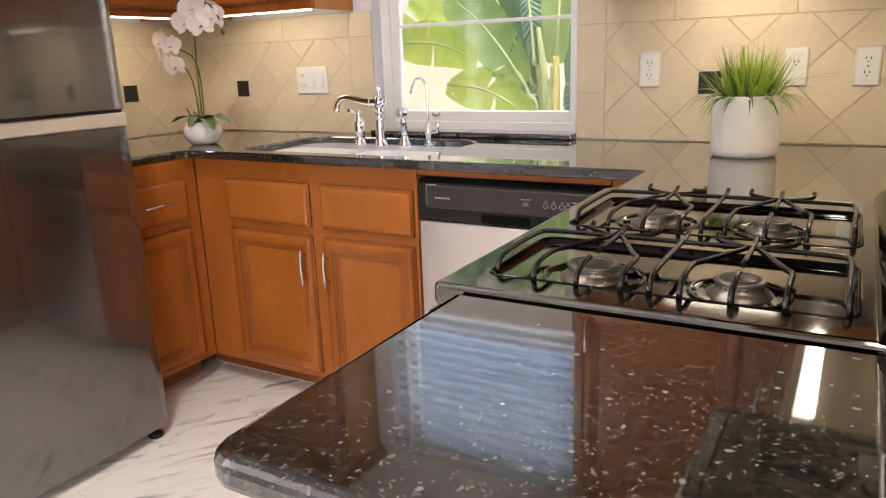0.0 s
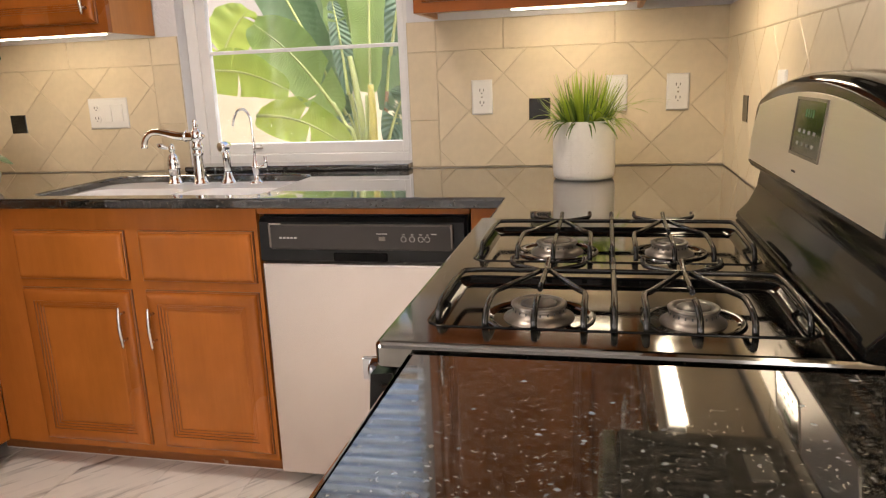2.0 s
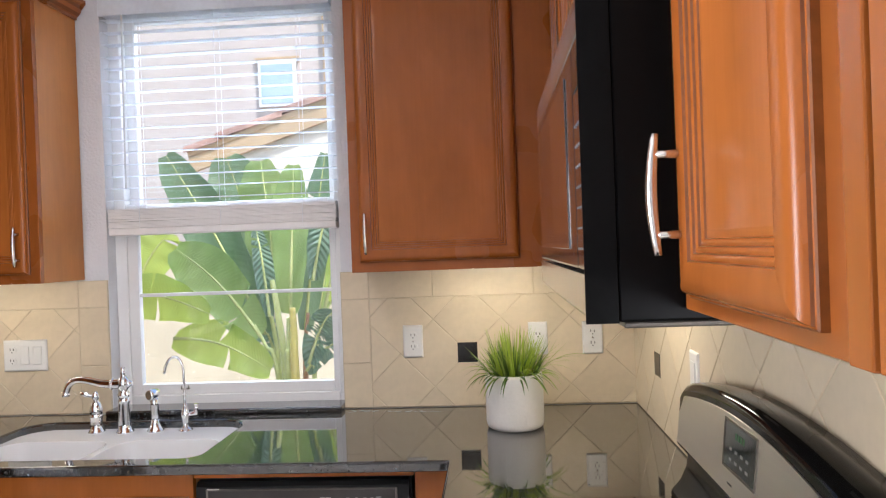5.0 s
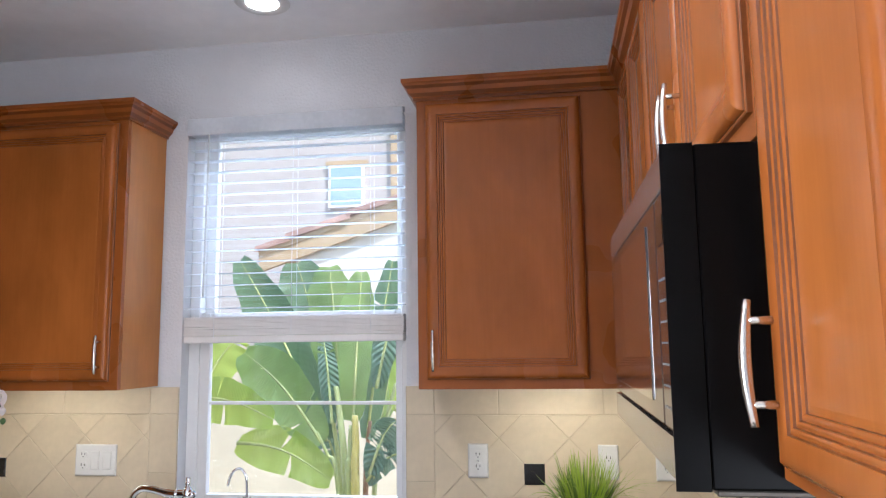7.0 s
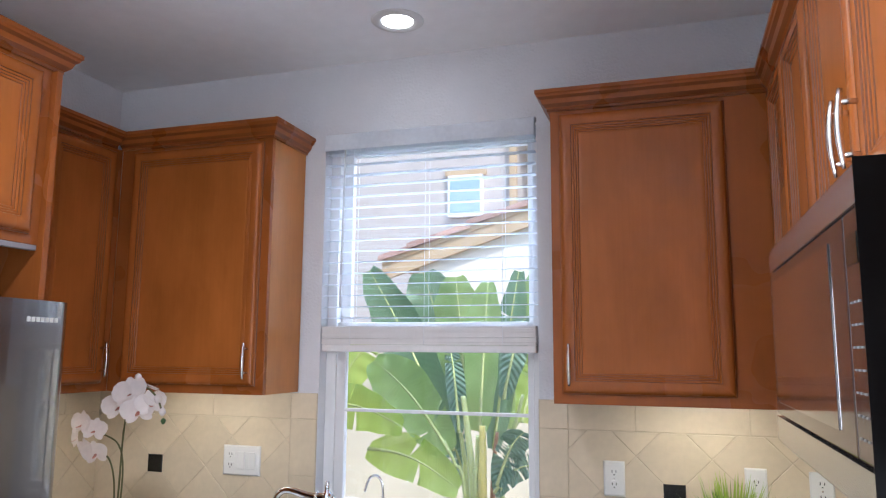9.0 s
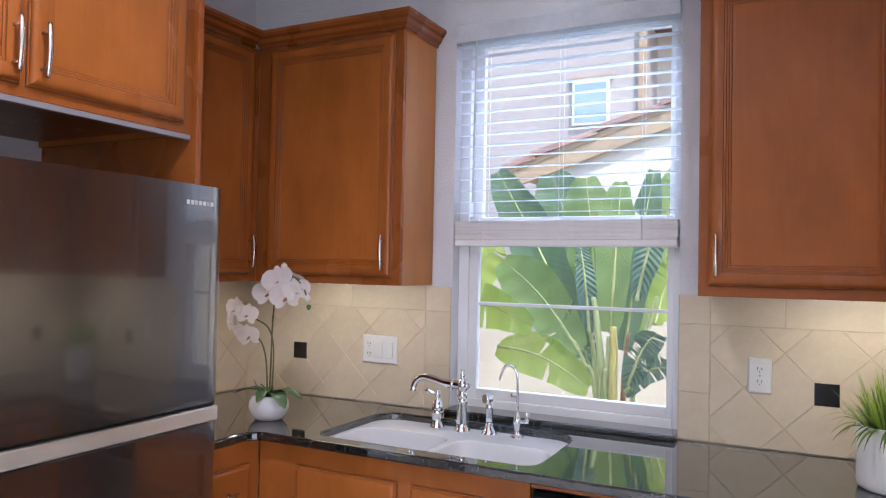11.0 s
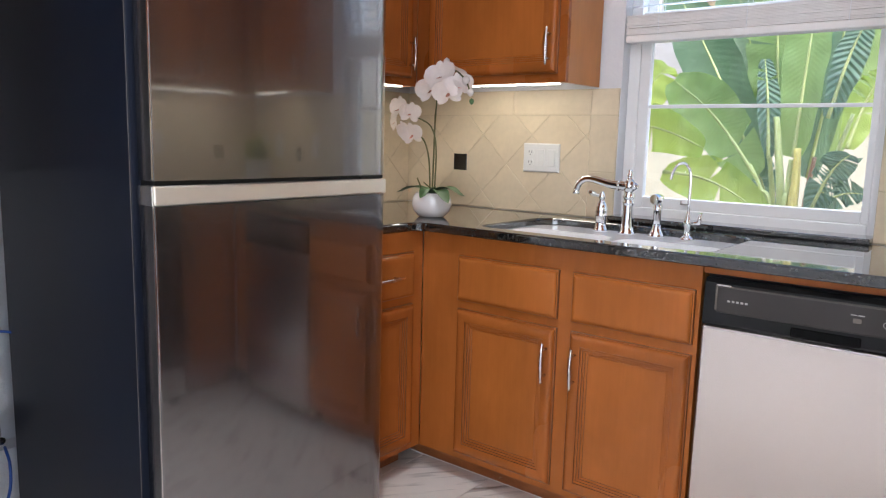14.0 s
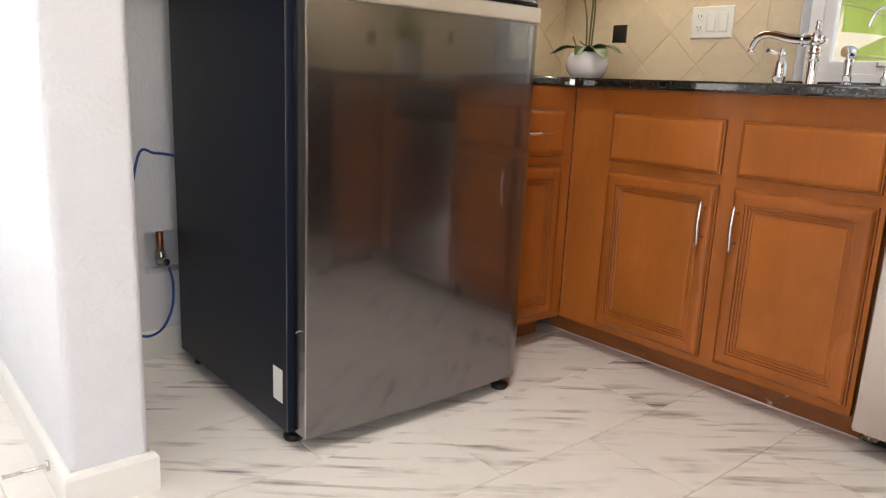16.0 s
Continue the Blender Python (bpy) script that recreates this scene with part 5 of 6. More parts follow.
# ---- microwave ----
mw = thing("microwave", pose(-0.002, -1.326, 1.385), "black and steel over-the-range microwave", "microwave")
MH = 0.391
part("case", bx(-0.342, -0.379, 0.0, 0, 0.379, MH, bevel=0.003), MW_SIDE, mw, "black painted case")
dr = part("door", bx(-0.378, -0.300, 0.060, -0.344, 0.378, 0.340, bevel=0.004), MW_FRONT, mw, "dark glass door")
part("door_window", bx(-0.3800, -0.215, 0.085, -0.3775, 0.330, 0.320, bevel=0.001), MW_WINDOW, dr)
cp = part("control_panel", bx(-0.378, -0.378, 0.060, -0.344, -0.304, 0.340, bevel=0.004), MW_FRONT, mw)
part("display", bx(-0.3795, -0.368, 0.278, -0.3775, -0.314, 0.312), DISPLAY, cp)
for i in range(7):
    for k in range(3):
        part("key", bx(-0.3795, -0.364 + 0.018 * k, 0.085 + 0.025 * i, -0.3778, -0.356 + 0.018 * k, 0.0875 + 0.025 * i), KEYMARK, cp)
part("top_grille", bx(-0.378, -0.378, 0.343, -0.344, 0.378, MH - 0.002, bevel=0.004), STEEL, mw)
part("bottom_trim", ep([(-0.344, 0.0), (-0.370, 0.0), (-0.379, 0.010), (-0.379, 0.056), (-0.344, 0.056)], -0.379, 0.379, "y"), STEEL, mw)
part("end_plate", bx(-0.3805, -0.3815, -0.001, -0.3425, -0.3792, MH + 0.001, bevel=0.0005), MW_SIDE, mw)
un = part("underside", bx(-0.335, -0.372, -0.008, -0.010, 0.372, -0.0005, bevel=0.002), GREY_METAL, mw, "grey metal underside with grease filters")
for y0, y1 in ((-0.33, -0.06), (0.06, 0.33)):
    part("filter_frame", bx(-0.27, y0, -0.010, -0.13, y1, -0.004, bevel=0.002), GREY_METAL, un)
    for k in range(12):
        part("mesh_bar", bx(-0.262, y0 + 0.01 + (y1 - y0 - 0.02) * k / 12, -0.012, -0.138, y0 + 0.016 + (y1 - y0 - 0.02) * k / 12, -0.0095), DARKSLOT, un)
for y in (-0.24, 0.24):
    part("lamp_lens", bx(-0.095, y - 0.05, -0.010, -0.045, y + 0.05, -0.0055, bevel=0.002), PLASTIC, un)
for x, y in ((-0.31, 0.355), (-0.22, 0.36), (-0.32, -0.355), (-0.20, -0.36), (-0.06, -0.36)):
    part("screw", lt([(0, -0.010), (0.004, -0.0095), (0.0055, -0.006)], 10, x, y), CHROME, un)

# ---- downlight ----
dl = thing("ceiling_light", pose(-1.465, -0.312, CEILING), "round recessed ceiling light, switched on", "light")
part("trim_ring", lt([(0.056, -0.001), (0.062, -0.007), (0.086, -0.006), (0.094, -0.001), (0.094, 0.0)], 32), PLASTIC, dl)
part("diffuser", lt([(0.0, -0.003), (0.056, -0.003), (0.056, -0.001)], 28), LED, dl)


# ---- outlets and switches ----
def plate(parent, w, h=0.114):
    return part("plate", rings_panel(bmesh.new(), w, h, [(0, 0), (0, 0.003), (0.003, 0.0055), (0.006, 0.006)]), PLASTIC, parent)


def receptacle(parent, x, z):
    bm = bmesh.new()
    pts = [(x + 0.017 * math.cos(a * math.pi / 10), z + 0.0145 * math.sin(a * math.pi / 10)) for a in range(20)]
    extrude_profile(bm, pts, -0.0085, -0.0055, "y")
    r = part("receptacle", bm, PLASTIC, parent)
    bm = bmesh.new()
    box(bm, x - 0.0075, -0.0092, z - 0.001, x - 0.0050, -0.0082, z + 0.008)
    box(bm, x + 0.0050, -0.0092, z - 0.001, x + 0.0075, -0.0082, z + 0.007)
    box(bm, x - 0.002, -0.0092, z - 0.009, x + 0.002, -0.0082, z - 0.0055)
    part("slots", bm, DARKSLOT, r)


def outlet(m, label):
    o = thing("outlet", m, label, "outlet", "wall outlets")
    plate(o, 0.070)
    receptacle(o, 0.035, 0.077)
    receptacle(o, 0.035, 0.037)
    part("screw", ep([(0.035 + 0.003 * math.cos(a), 0.057 + 0.003 * math.sin(a)) for a in (k * math.pi / 4 for k in range(8))], -0.0075, -0.0055, "y"), NICKEL, o)
    return o


PY = -0.0095
outlet(pose(-0.814, PY, 1.091), "white double outlet on the tiled backsplash")
outlet(pose(-0.188, PY, 1.088), "white double outlet near the corner of the backsplash")
o = thing("outlet", pose(-0.374, PY, 1.090), "white plate outlet behind the grass pot", "outlet", "wall outlets")
plate(o, 0.066)
receptacle(o, 0.033, 0.070)
o = thing("light_switch", pose(-0.0095, -0.735, 1.090, 0, 0, -90), "white switch plate above the range back", "switch")
plate(o, 0.070)
part("rocker", bx(0.018, -0.0085, 0.024, 0.052, -0.0055, 0.090, bevel=0.001), PLASTIC, o)
o = thing("light_switch", pose(-2.290, PY, 1.078), "white triple plate with one outlet and two rockers", "switch")
plate(o, 0.166)
receptacle(o, 0.035, 0.077)
receptacle(o, 0.035, 0.037)
for x in (0.066, 0.114):
    part("rocker", rings_panel(bmesh.new(), 0.033, 0.066, [(0, 0), (0, 0.0025), (0.0015, 0.0035), (0.004, 0.002)]), PLASTIC, o, m=Matrix.Translation((x, -0.006, 0.024)))

# ---- grass pot ----
gpot = thing("potted_grass", pose(-0.436, -0.300, 0.9145), "green ornamental grass in a white embossed ceramic pot", "plant")
bm = lt([(0, 0.0), (0.078, 0.0), (0.086, 0.006), (0.089, 0.02), (0.089, 0.155), (0.087, 0.165), (0.083, 0.167), (0.080, 0.163), (0.080, 0.145), (0, 0.145)], 40)
pot = part("pot", bm, POT, gpot, "white ceramic pot with embossed lines")
bm = bmesh.new()
rnd = random.Random(5)
for k in range(24):
    z = 0.022 + 0.0052 * k
    for a0, a1 in ((-2.35, -1.20), (-0.55, 0.55), (1.3, 2.5)):
        if rnd.random() < 0.9:
            q0, q1 = a0 + rnd.uniform(0, 0.25), a1 - rnd.uniform(0, 0.25)
            tube(bm, [(0.0889 * math.cos(q0 + (q1 - q0) * i / 10), 0.0889 * math.sin(q0 + (q1 - q0) * i / 10), z) for i in range(11)], 0.0006, 4)
for a0 in (-1.95, -1.32, -1.22, -0.2, 0.3, 1.7, 2.2):
    tube(bm, [(0.0889 * math.cos(a0), 0.0889 * math.sin(a0), 0.012), (0.0889 * math.cos(a0), 0.0889 * math.sin(a0), 0.150)], 0.0006, 4)
part("embossing", bm, POT, pot)
part("soil", lt([(0, 0.152), (0.05, 0.150), (0.079, 0.147)], 20), SOIL, gpot)


def blade(bm, base, way, length, width, bend, up, n=6):
    """A thin arching blade that narrows to its tip."""
    way = Vector(way).normalized()
    p, d = Vector(base), (way * (1 - up) + Vector((0, 0, up))).normalized()
    side = d.cross(Vector((0, 0, 1)))
    side = side.normalized() if side.length > 1e-3 else Vector((1, 0, 0))
    rows = []
    for i in range(n + 1):
        s = i / n
        w = width * (1 - s**1.8) * 0.5 + 0.0002
        keel = d.cross(side) * (w * 0.35)
        rows.append([bm.verts.new(p - side * w), bm.verts.new(p - keel), bm.verts.new(p + side * w)])
        d = (d + Vector((0, 0, -bend / n)) + way * (bend * 0.25 / n)).normalized()
        p = p + d * (length / n)
    for a, b in zip(rows, rows[1:]):
        for k in range(2):
            f = bm.faces.new((a[k], a[k + 1], b[k + 1], b[k]))
            f.smooth = True


bm = bmesh.new()
done = 0
for k in range(330):
    a, r = rnd.uniform(0, 2 * math.pi), 0.072 * math.sqrt(rnd.random())
    way = (math.cos(a), math.sin(a), 0)
    base = (r * way[0], r * way[1], 0.148)
    if k < 190:
        # upright tuft of fine blades
        lean = rnd.random()
        blade(bm, base, way, rnd.uniform(0.085, 0.165), rnd.uniform(0.0035, 0.0085), rnd.uniform(0.0, 0.5), 0.96 - 0.46 * lean * r / 0.072)
        tone = rnd.choice((0, 0, 0, 2, 1))
    elif k < 265:
        # broad darker blades low in the middle
        blade(bm, base, way, rnd.uniform(0.06, 0.12), rnd.uniform(0.009, 0.014), rnd.uniform(0.2, 0.9), 0.9 - 0.3 * rnd.random())
        tone = rnd.choice((1, 1, 0))
    elif k < 318:
        # blades that arch over the rim
        blade(bm, (0.066 * way[0], 0.066 * way[1], 0.150), way, rnd.uniform(0.08, 0.135), rnd.uniform(0.006, 0.011), rnd.uniform(1.6, 2.9), 0.78 - 0.25 * rnd.random())
        tone = rnd.choice((1, 1, 0, 2))
    else:
        # a few long thin outliers
        blade(bm, base, way, rnd.uniform(0.17, 0.22), rnd.uniform(0.004, 0.006), rnd.uniform(0.8, 1.6), 0.62, 8)
        tone = rnd.choice((0, 1, 2))
    bm.faces.ensure_lookup_table()
    for f in bm.faces[done:]:
        f.material_index = tone
    done = len(bm.faces)
ob = part("grass", bm, [GRASS, GRASS_DARK, GRASS_PALE], gpot, "bright green arching grass blades")
tagged(ob, kind="stuff")

# ---- orchid ----
orc = thing("orchid", pose(-2.386, -0.478, 0.9145), "white orchid with two flower sprays in a round white pot", "plant")
part("pot", lt([(0, 0), (0.040, 0), (0.050, 0.004), (0.066, 0.022), (0.0735, 0.046), (0.070, 0.068), (0.060, 0.086), (0.056, 0.089), (0.052, 0.086), (0.054, 0.078), (0, 0.076)], 36), GLAZE, orc, "round white glazed pot")
part("moss", lt([(0, 0.088), (0.03, 0.086), (0.053, 0.080)], 16), SOIL, orc)


def strap_leaf(bm, base, way, length, width, rise, droop, n=8):
    way = Vector(way).normalized()
    side = way.cross(Vector((0, 0, 1))).normalized()
    rows = []
    for i in range(n + 1):
        s = i / n
        p = Vector(base) + way * (length * s) + Vector((0, 0, rise * math.sin(math.pi * min(s * 1.1, 1)) - droop * s * s))
        w = width * 0.5 * (math.sin(math.pi * min(1, 0.10 + 0.88 * s)) ** 0.7)
        rows.append([bm.verts.new(p - side * w + Vector((0, 0, w * 0.28))), bm.verts.new(p), bm.verts.new(p + side * w + Vector((0, 0, w * 0.28)))])
    for a, b in zip(rows, rows[1:]):
        for k in range(2):
            f = bm.faces.new((a[k], a[k + 1], b[k + 1], b[k]))
            f.smooth = True
    return bm


for way, ln, w, rise, droop in (((-1, -0.15, 0), 0.125, 0.050, 0.028, 0.0), ((-0.7, 0.6, 0), 0.11, 0.045, 0.03, 0.01), ((1, 0.1, 0), 0.115, 0.055, 0.032, 0.0), ((0.9, -0.5, 0), 0.125, 0.055, 0.028, 0.02), ((0.2, -1, 0), 0.07, 0.045, 0.03, 0.01)):
    part("leaf", strap_leaf(bmesh.new(), (0, 0, 0.083), way, ln * 1.22, w * 1.05, rise * 0.75, droop), ORCHID_LEAF, orc)
stemA = smooth_path([(0.0, 0, 0.08), (0.004, 0, 0.18), (0.002, 0.004, 0.28), (0.012, 0.0, 0.37), (0.03, -0.006, 0.425), (0.075, -0.01, 0.452), (0.125, -0.016, 0.425), (0.15, -0.02, 0.385)], 5)
stemB = smooth_path([(0.006, 0.004, 0.08), (0.006, 0.008, 0.22), (-0.012, 0.006, 0.285), (-0.05, 0.0, 0.31), (-0.10, -0.004, 0.325), (-0.14, -0.01, 0.35)], 5)
stemC = smooth_path([(-0.004, -0.004, 0.08), (-0.012, -0.004, 0.19), (-0.035, -0.006, 0.25), (-0.075, -0.01, 0.262), (-0.12, -0.012, 0.27)], 5)
for s in (stemA, stemB, stemC):
    part("stem", tb([Vector((p.x * 1.2, p.y * 1.2, 0.08 + (p.z - 0.08) * 1.19)) for p in s], 0.0030, 7), ORCHID_STEM, orc)
part("support_stick", tb([(-0.004, 0.006, 0.07), (0.006, 0.002, 0.375)], 0.003, 6), ORCHID_STEM, orc)
for a, b in (((-0.03, -0.01, 0.08), (-0.055, -0.02, 0.14)), ((0.01, -0.01, 0.10), (-0.03, -0.012, 0.125))):
    part("air_root", tb([a, b], 0.0025, 6), ORCHID_STEM, orc)


def petal(bm, m, length, width, cup):
    rows = []
    n = 6
    for i in range(n + 1):
        s = i / n
        w = width * 0.5 * math.sin(math.pi * (0.06 + 0.90 * s)) ** 0.6
        z = cup * (s * s)
        rows.append([bm.verts.new(m @ Vector((x * w, length * s, z + 0.18 * w * abs(x)))) for x in (-1, -0.5, 0, 0.5, 1)])
    for a, b in zip(rows, rows[1:]):
        for k in range(4):
            f = bm.faces.new((a[k], a[k + 1], b[k + 1], b[k]))
            f.smooth = True


def flower(parent, at, facing, size, spin):
    """Five petals and a small lip; facing is the way the flower looks."""
    z = Vector(facing).normalized()
    q = z.to_track_quat("Z", "Y").to_matrix().to_4x4()
    root = Matrix.Translation(at) @ q
    bm = bmesh.new()
    for ang, ln, w in ((0, 0.9, 0.62), (125, 0.85, 0.55), (-125, 0.85, 0.55)):
        petal(bm, root @ pose(0, 0, -0.001, 0, 0, ang + spin), size * ln, size * w, 0.10 * size)
    for ang in (68, -68):
        petal(bm, root @ pose(0, 0, 0.002, 0, 0, ang + spin), size, size * 1.12, 0.12 * size)
    f = part("flower", bm, PETAL, parent, "white orchid bloom")
    bm = bmesh.new()
    petal(bm, root @ pose(0, 0, 0.003, 30, 0, 180 + spin), size * 0.38, size * 0.26, 0.25 * size)
    part("lip", bm, LIP, f)


for at, fc, sz in (((0.004, -0.02, 0.395), (0.25, -1, 0.0), 0.050), ((0.045, -0.025, 0.432), (0.15, -1, 0.25), 0.054), ((0.072, -0.022, 0.385), (0.4, -1, -0.1), 0.050), ((0.102, -0.01, 0.405), (0.8, -0.8, 0.1), 0.044), ((0.020, 0.02, 0.440), (-0.3, -0.8, 0.5), 0.045), ((0.085, 0.015, 0.445), (0.3, 0.3, 1), 0.040),
                   ((-0.120, -0.02, 0.340), (-0.2, -1, 0.1), 0.045), ((-0.135, -0.02, 0.300), (-0.6, -0.9, 0), 0.042), ((-0.075, -0.02, 0.325), (0.3, -1, 0.2), 0.040), ((-0.065, -0.02, 0.262), (0.2, -1, -0.2), 0.042), ((-0.10, -0.015, 0.272), (-0.3, -1, -0.3), 0.038)):
    flower(orc, (at[0] * 1.2, at[1] * 1.2, 0.08 + (at[2] - 0.08) * 1.19), fc, sz * 1.2, random.uniform(-15, 15))
for at, r in (((0.150, -0.02, 0.385), 0.012), ((0.132, -0.018, 0.420), 0.014), ((0.155, -0.02, 0.36), 0.009), ((0.045, 0.0, 0.478), 0.012)):
    bm = lt([(0, -r * 1.3), (r * 0.6, -r * 0.8), (r, 0), (r * 0.8, r * 0.7), (0, r * 1.3)], 10)
    part("bud", bm, PETAL if r > 0.01 else ORCHID_LEAF, orc, m=Matrix.Translation((at[0] * 1.2, at[1] * 1.2, 0.08 + (at[2] - 0.08) * 1.19)))

# ---- outside ----
# out-of-view ground, made pale to bounce light up to the blind slats
setting("ground", bx(-400, 0.17, -0.35, 400, 900, -0.15), PALE_GROUND, "unseen ground outside the window, pale to bounce light", "ground")
yw = setting("garden_wall", bx(-14, 3.4, -0.16, 10, 3.55, 1.55), GARDEN_WALL, "sunlit cream stucco garden wall", "garden wall")
hk = thing("wall_hook", pose(-2.72, 3.4, 1.02), "small metal hose hook on the garden wall", "hook")
part("hook", tb(smooth_path([(0, 0, 0.06), (0, -0.04, 0.05), (0, -0.05, 0.0), (0.05, -0.05, -0.03), (0.09, -0.05, 0.0)], 4), 0.008, 7), NICKEL, hk)

hs = thing("house", pose(0, 0, -0.15), "sunlit stucco neighbour house with clay tile roof", "house")
part("upper_wall", bx(-7.5, 7.0, 0, -2.56, 12, 4.93), STUCCO_PINK, hs)
part("side_wall", bx(-2.56, 7.8, 0, 6, 12, 4.93), STUCCO, hs)
part("downspout", bx(-2.64, 6.92, 0, -2.54, 7.02, 4.93, bevel=0.01), FASCIA, hs)
part("eave", bx(-4.2, 6.94, 4.89, -2.4, 7.0, 4.97), FASCIA, hs)
part("upper_roof", ep([(6.92, 4.97), (6.92, 5.01), (12, 5.57), (12, 4.97)], -7.7, 6.2), ROOFTILE, hs)
SL = 0.33


def rake(x):
    return 2.66 + SL * (x + 3.65)


bm = ep([(-3.25, 0), (6, 0), (6, 4.2), (1.2, 4.2), (-3.25, rake(-3.25) - 0.12)], 5.0, 7.0, "y")
part("wing_wall", bm, STUCCO, hs)
part("rake_board", ep([(-3.65, rake(-3.65) - 0.17), (1.2, rake(1.2) - 0.17), (1.2, rake(1.2)), (-3.65, rake(-3.65))], 4.90, 4.96, "y"), FASCIA, hs)
part("roof_deck", ep([(-3.65, rake(-3.65)), (1.2, rake(1.2)), (1.2, rake(1.2) + 0.05), (-3.65, rake(-3.65) + 0.05)], 4.88, 7.0, "y"), FASCIA, hs)
ang = math.degrees(math.atan(SL))
tile0 = None
roof = part("roof", ep([(-3.66, rake(-3.66) + 0.05), (1.2, rake(1.2) + 0.05), (1.2, rake(1.2) + 0.06), (-3.66, rake(-3.66) + 0.06)], 4.88, 7.0, "y"), ROOFTILE, hs)
for i in range(14):
    for j in range(8):
        x, y = -3.68 + 0.34 * i, 4.96 + 0.27 * j
        m = pose(x, y, rake(x) + 0.055 + 0.015 * (i % 2), 0, -ang + 2.5, 0)
        if tile0 is None:
            arcp = [(0.12 * math.cos(a), 0.085 * math.sin(a)) for a in (math.pi * k / 8 for k in range(9))]
            arcq = [(0.105 * math.cos(a), 0.068 * math.sin(a)) for a in (math.pi * k / 8 for k in range(8, -1, -1))]
            tile0 = part("roof_tile", ep(arcp + arcq, 0, 0.40, "x"), ROOFTILE, roof, m=m)
        else:
            share("roof_tile", tile0, roof, m)
nw = part("window", bx(-3.52, 6.93, 3.57, -3.02, 7.0, 4.16), VINYL, hs, "small white-framed window")
part("pane", bx(-3.485, 6.92, 3.605, -3.055, 6.931, 4.125), material("sky_glass", (0.36, 0.47, 0.55), 0.08, vary=0.1), nw)
part("frame", bx(-3.57, 6.95, 4.16, -2.97, 7.0, 4.23), FASCIA, nw)


def broad_leaf(parent, base, tip, width, sag=0.05, roll=0.0, mat=None, slits=0, seed=0, curl=0.25):
    """A paddle leaf: midrib from base to tip, two halves rising from it, rippled and torn at the edge."""
    r = random.Random(seed)
    base, tip = Vector(base), Vector(tip)
    d = (tip - base).normalized()
    side = d.cross(Vector((0, -1, 0.15))).normalized()
    side = Matrix.Rotation(radians(roll), 3, d) @ side
    nrm = side.cross(d).normalized()
    n, across = 26, 5
    bm = bmesh.new()
    uv = bm.loops.layers.uv.new("UVMap")
    mid = [base.lerp(tip, i / n) + Vector((0, 0, sag * math.sin(math.pi * i / n))) for i in range(n + 1)]
    cuts = {(sd, r.randrange(4, n - 3)) for sd in (-1, 1) for _ in range(slits)}
    for sd in (-1, 1):
        prev = None
        for i in range(n + 1):
            s = i / n
            w = width * 0.5 * (math.sin(math.pi * min(1.0, 0.04 + 0.93 * s)) ** 0.45) * (1.0 - 0.10 * s) * (1 + 0.05 * math.sin(9 * s + seed))
            row = []
            for k in range(across + 1):
                u = k / across
                rip = 0.012 * u * math.sin(i * 1.1 + sd + seed) * width / 0.3
                row.append(mid[i] + side * (sd * w * u * math.cos(curl * u)) + nrm * (w * u * u * curl + rip) + d * (0.18 * w * u))
            vs = [bm.verts.new(p) for p in row]
            if prev:
                for k in range(across):
                    f = bm.faces.new((prev[k], prev[k + 1], vs[k + 1], vs[k]))
                    f.smooth = True
                    for lp, (kk, ii) in zip(f.loops, ((k, i - 1), (k + 1, i - 1), (k + 1, i), (k, i))):
                        lp[uv].uv = (kk / across, ii / n + 0.12 * kk / across)
            prev = vs
            if (sd, i) in cuts:
                sh = r.uniform(0.012, 0.04)
                vs2 = [bm.verts.new(p + d * (sh * (k / across))) for k, p in enumerate(row)]
                prev = vs2
    lf = part("leaf", bm, mat or BLADE_LIGHT, parent)
    part("midrib", tb(mid, [0.010 * (1 - 0.8 * i / n) for i in range(n + 1)], 6), STALK, lf)
    return lf


pl = thing("broad_leaved_plant", pose(-1.45, 1.1, -0.15), "tall plant with huge paddle leaves outside the window", "plant")


def L(b, t, w, **k):
    o = Vector((-1.45, 1.1, -0.15))
    return broad_leaf(pl, Vector(b) - o, Vector(t) - o, w, **k)


L((-2.422, 1.15, 1.22), (-2.176, 1.15, 1.6), 0.28, mat=BLADE_LIGHT, roll=10, seed=1, slits=1)
L((-1.66, 1.0, 1.061), (-2.081, 1.0, 1.513), 0.29, mat=BLADE_MID, roll=4, seed=2, slits=1)
L((-1.699, 1.2, 1.046), (-2.204, 1.2, 2.015), 0.30, mat=BLADE_DARK, roll=-6, seed=3, slits=0)
L((-2.398, 0.9, 1.282), (-1.878, 0.9, 1.189), 0.24, mat=BLADE_LIGHT, roll=10, seed=4, slits=1)
L((-2.085, 0.95, 1.069), (-1.601, 0.95, 0.897), 0.24, mat=BLADE_LIGHT, roll=-8, seed=5, slits=1)
L((-1.719, 1.35, 1.217), (-1.932, 1.35, 2.009), 0.36, mat=BLADE_DARK, roll=8, seed=6, slits=0)
L((-1.663, 1.3, 1.26), (-1.725, 1.3, 1.975), 0.31, mat=BLADE_MID, roll=-10, seed=7, slits=1)
L((-1.538, 1.12, 1.157), (-1.494, 1.12, 1.923), 0.22, mat=BLADE_MID, roll=-8, seed=8, slits=0)
L((-1.486, 1.2, 1.062), (-1.345, 1.2, 1.987), 0.18, mat=BLADE_DARK, roll=30, seed=9, slits=1)
L((-1.385, 1.0, 1.331), (-1.27, 1.0, 1.741), 0.14, mat=BLADE_RIB, roll=30, seed=10, slits=0)
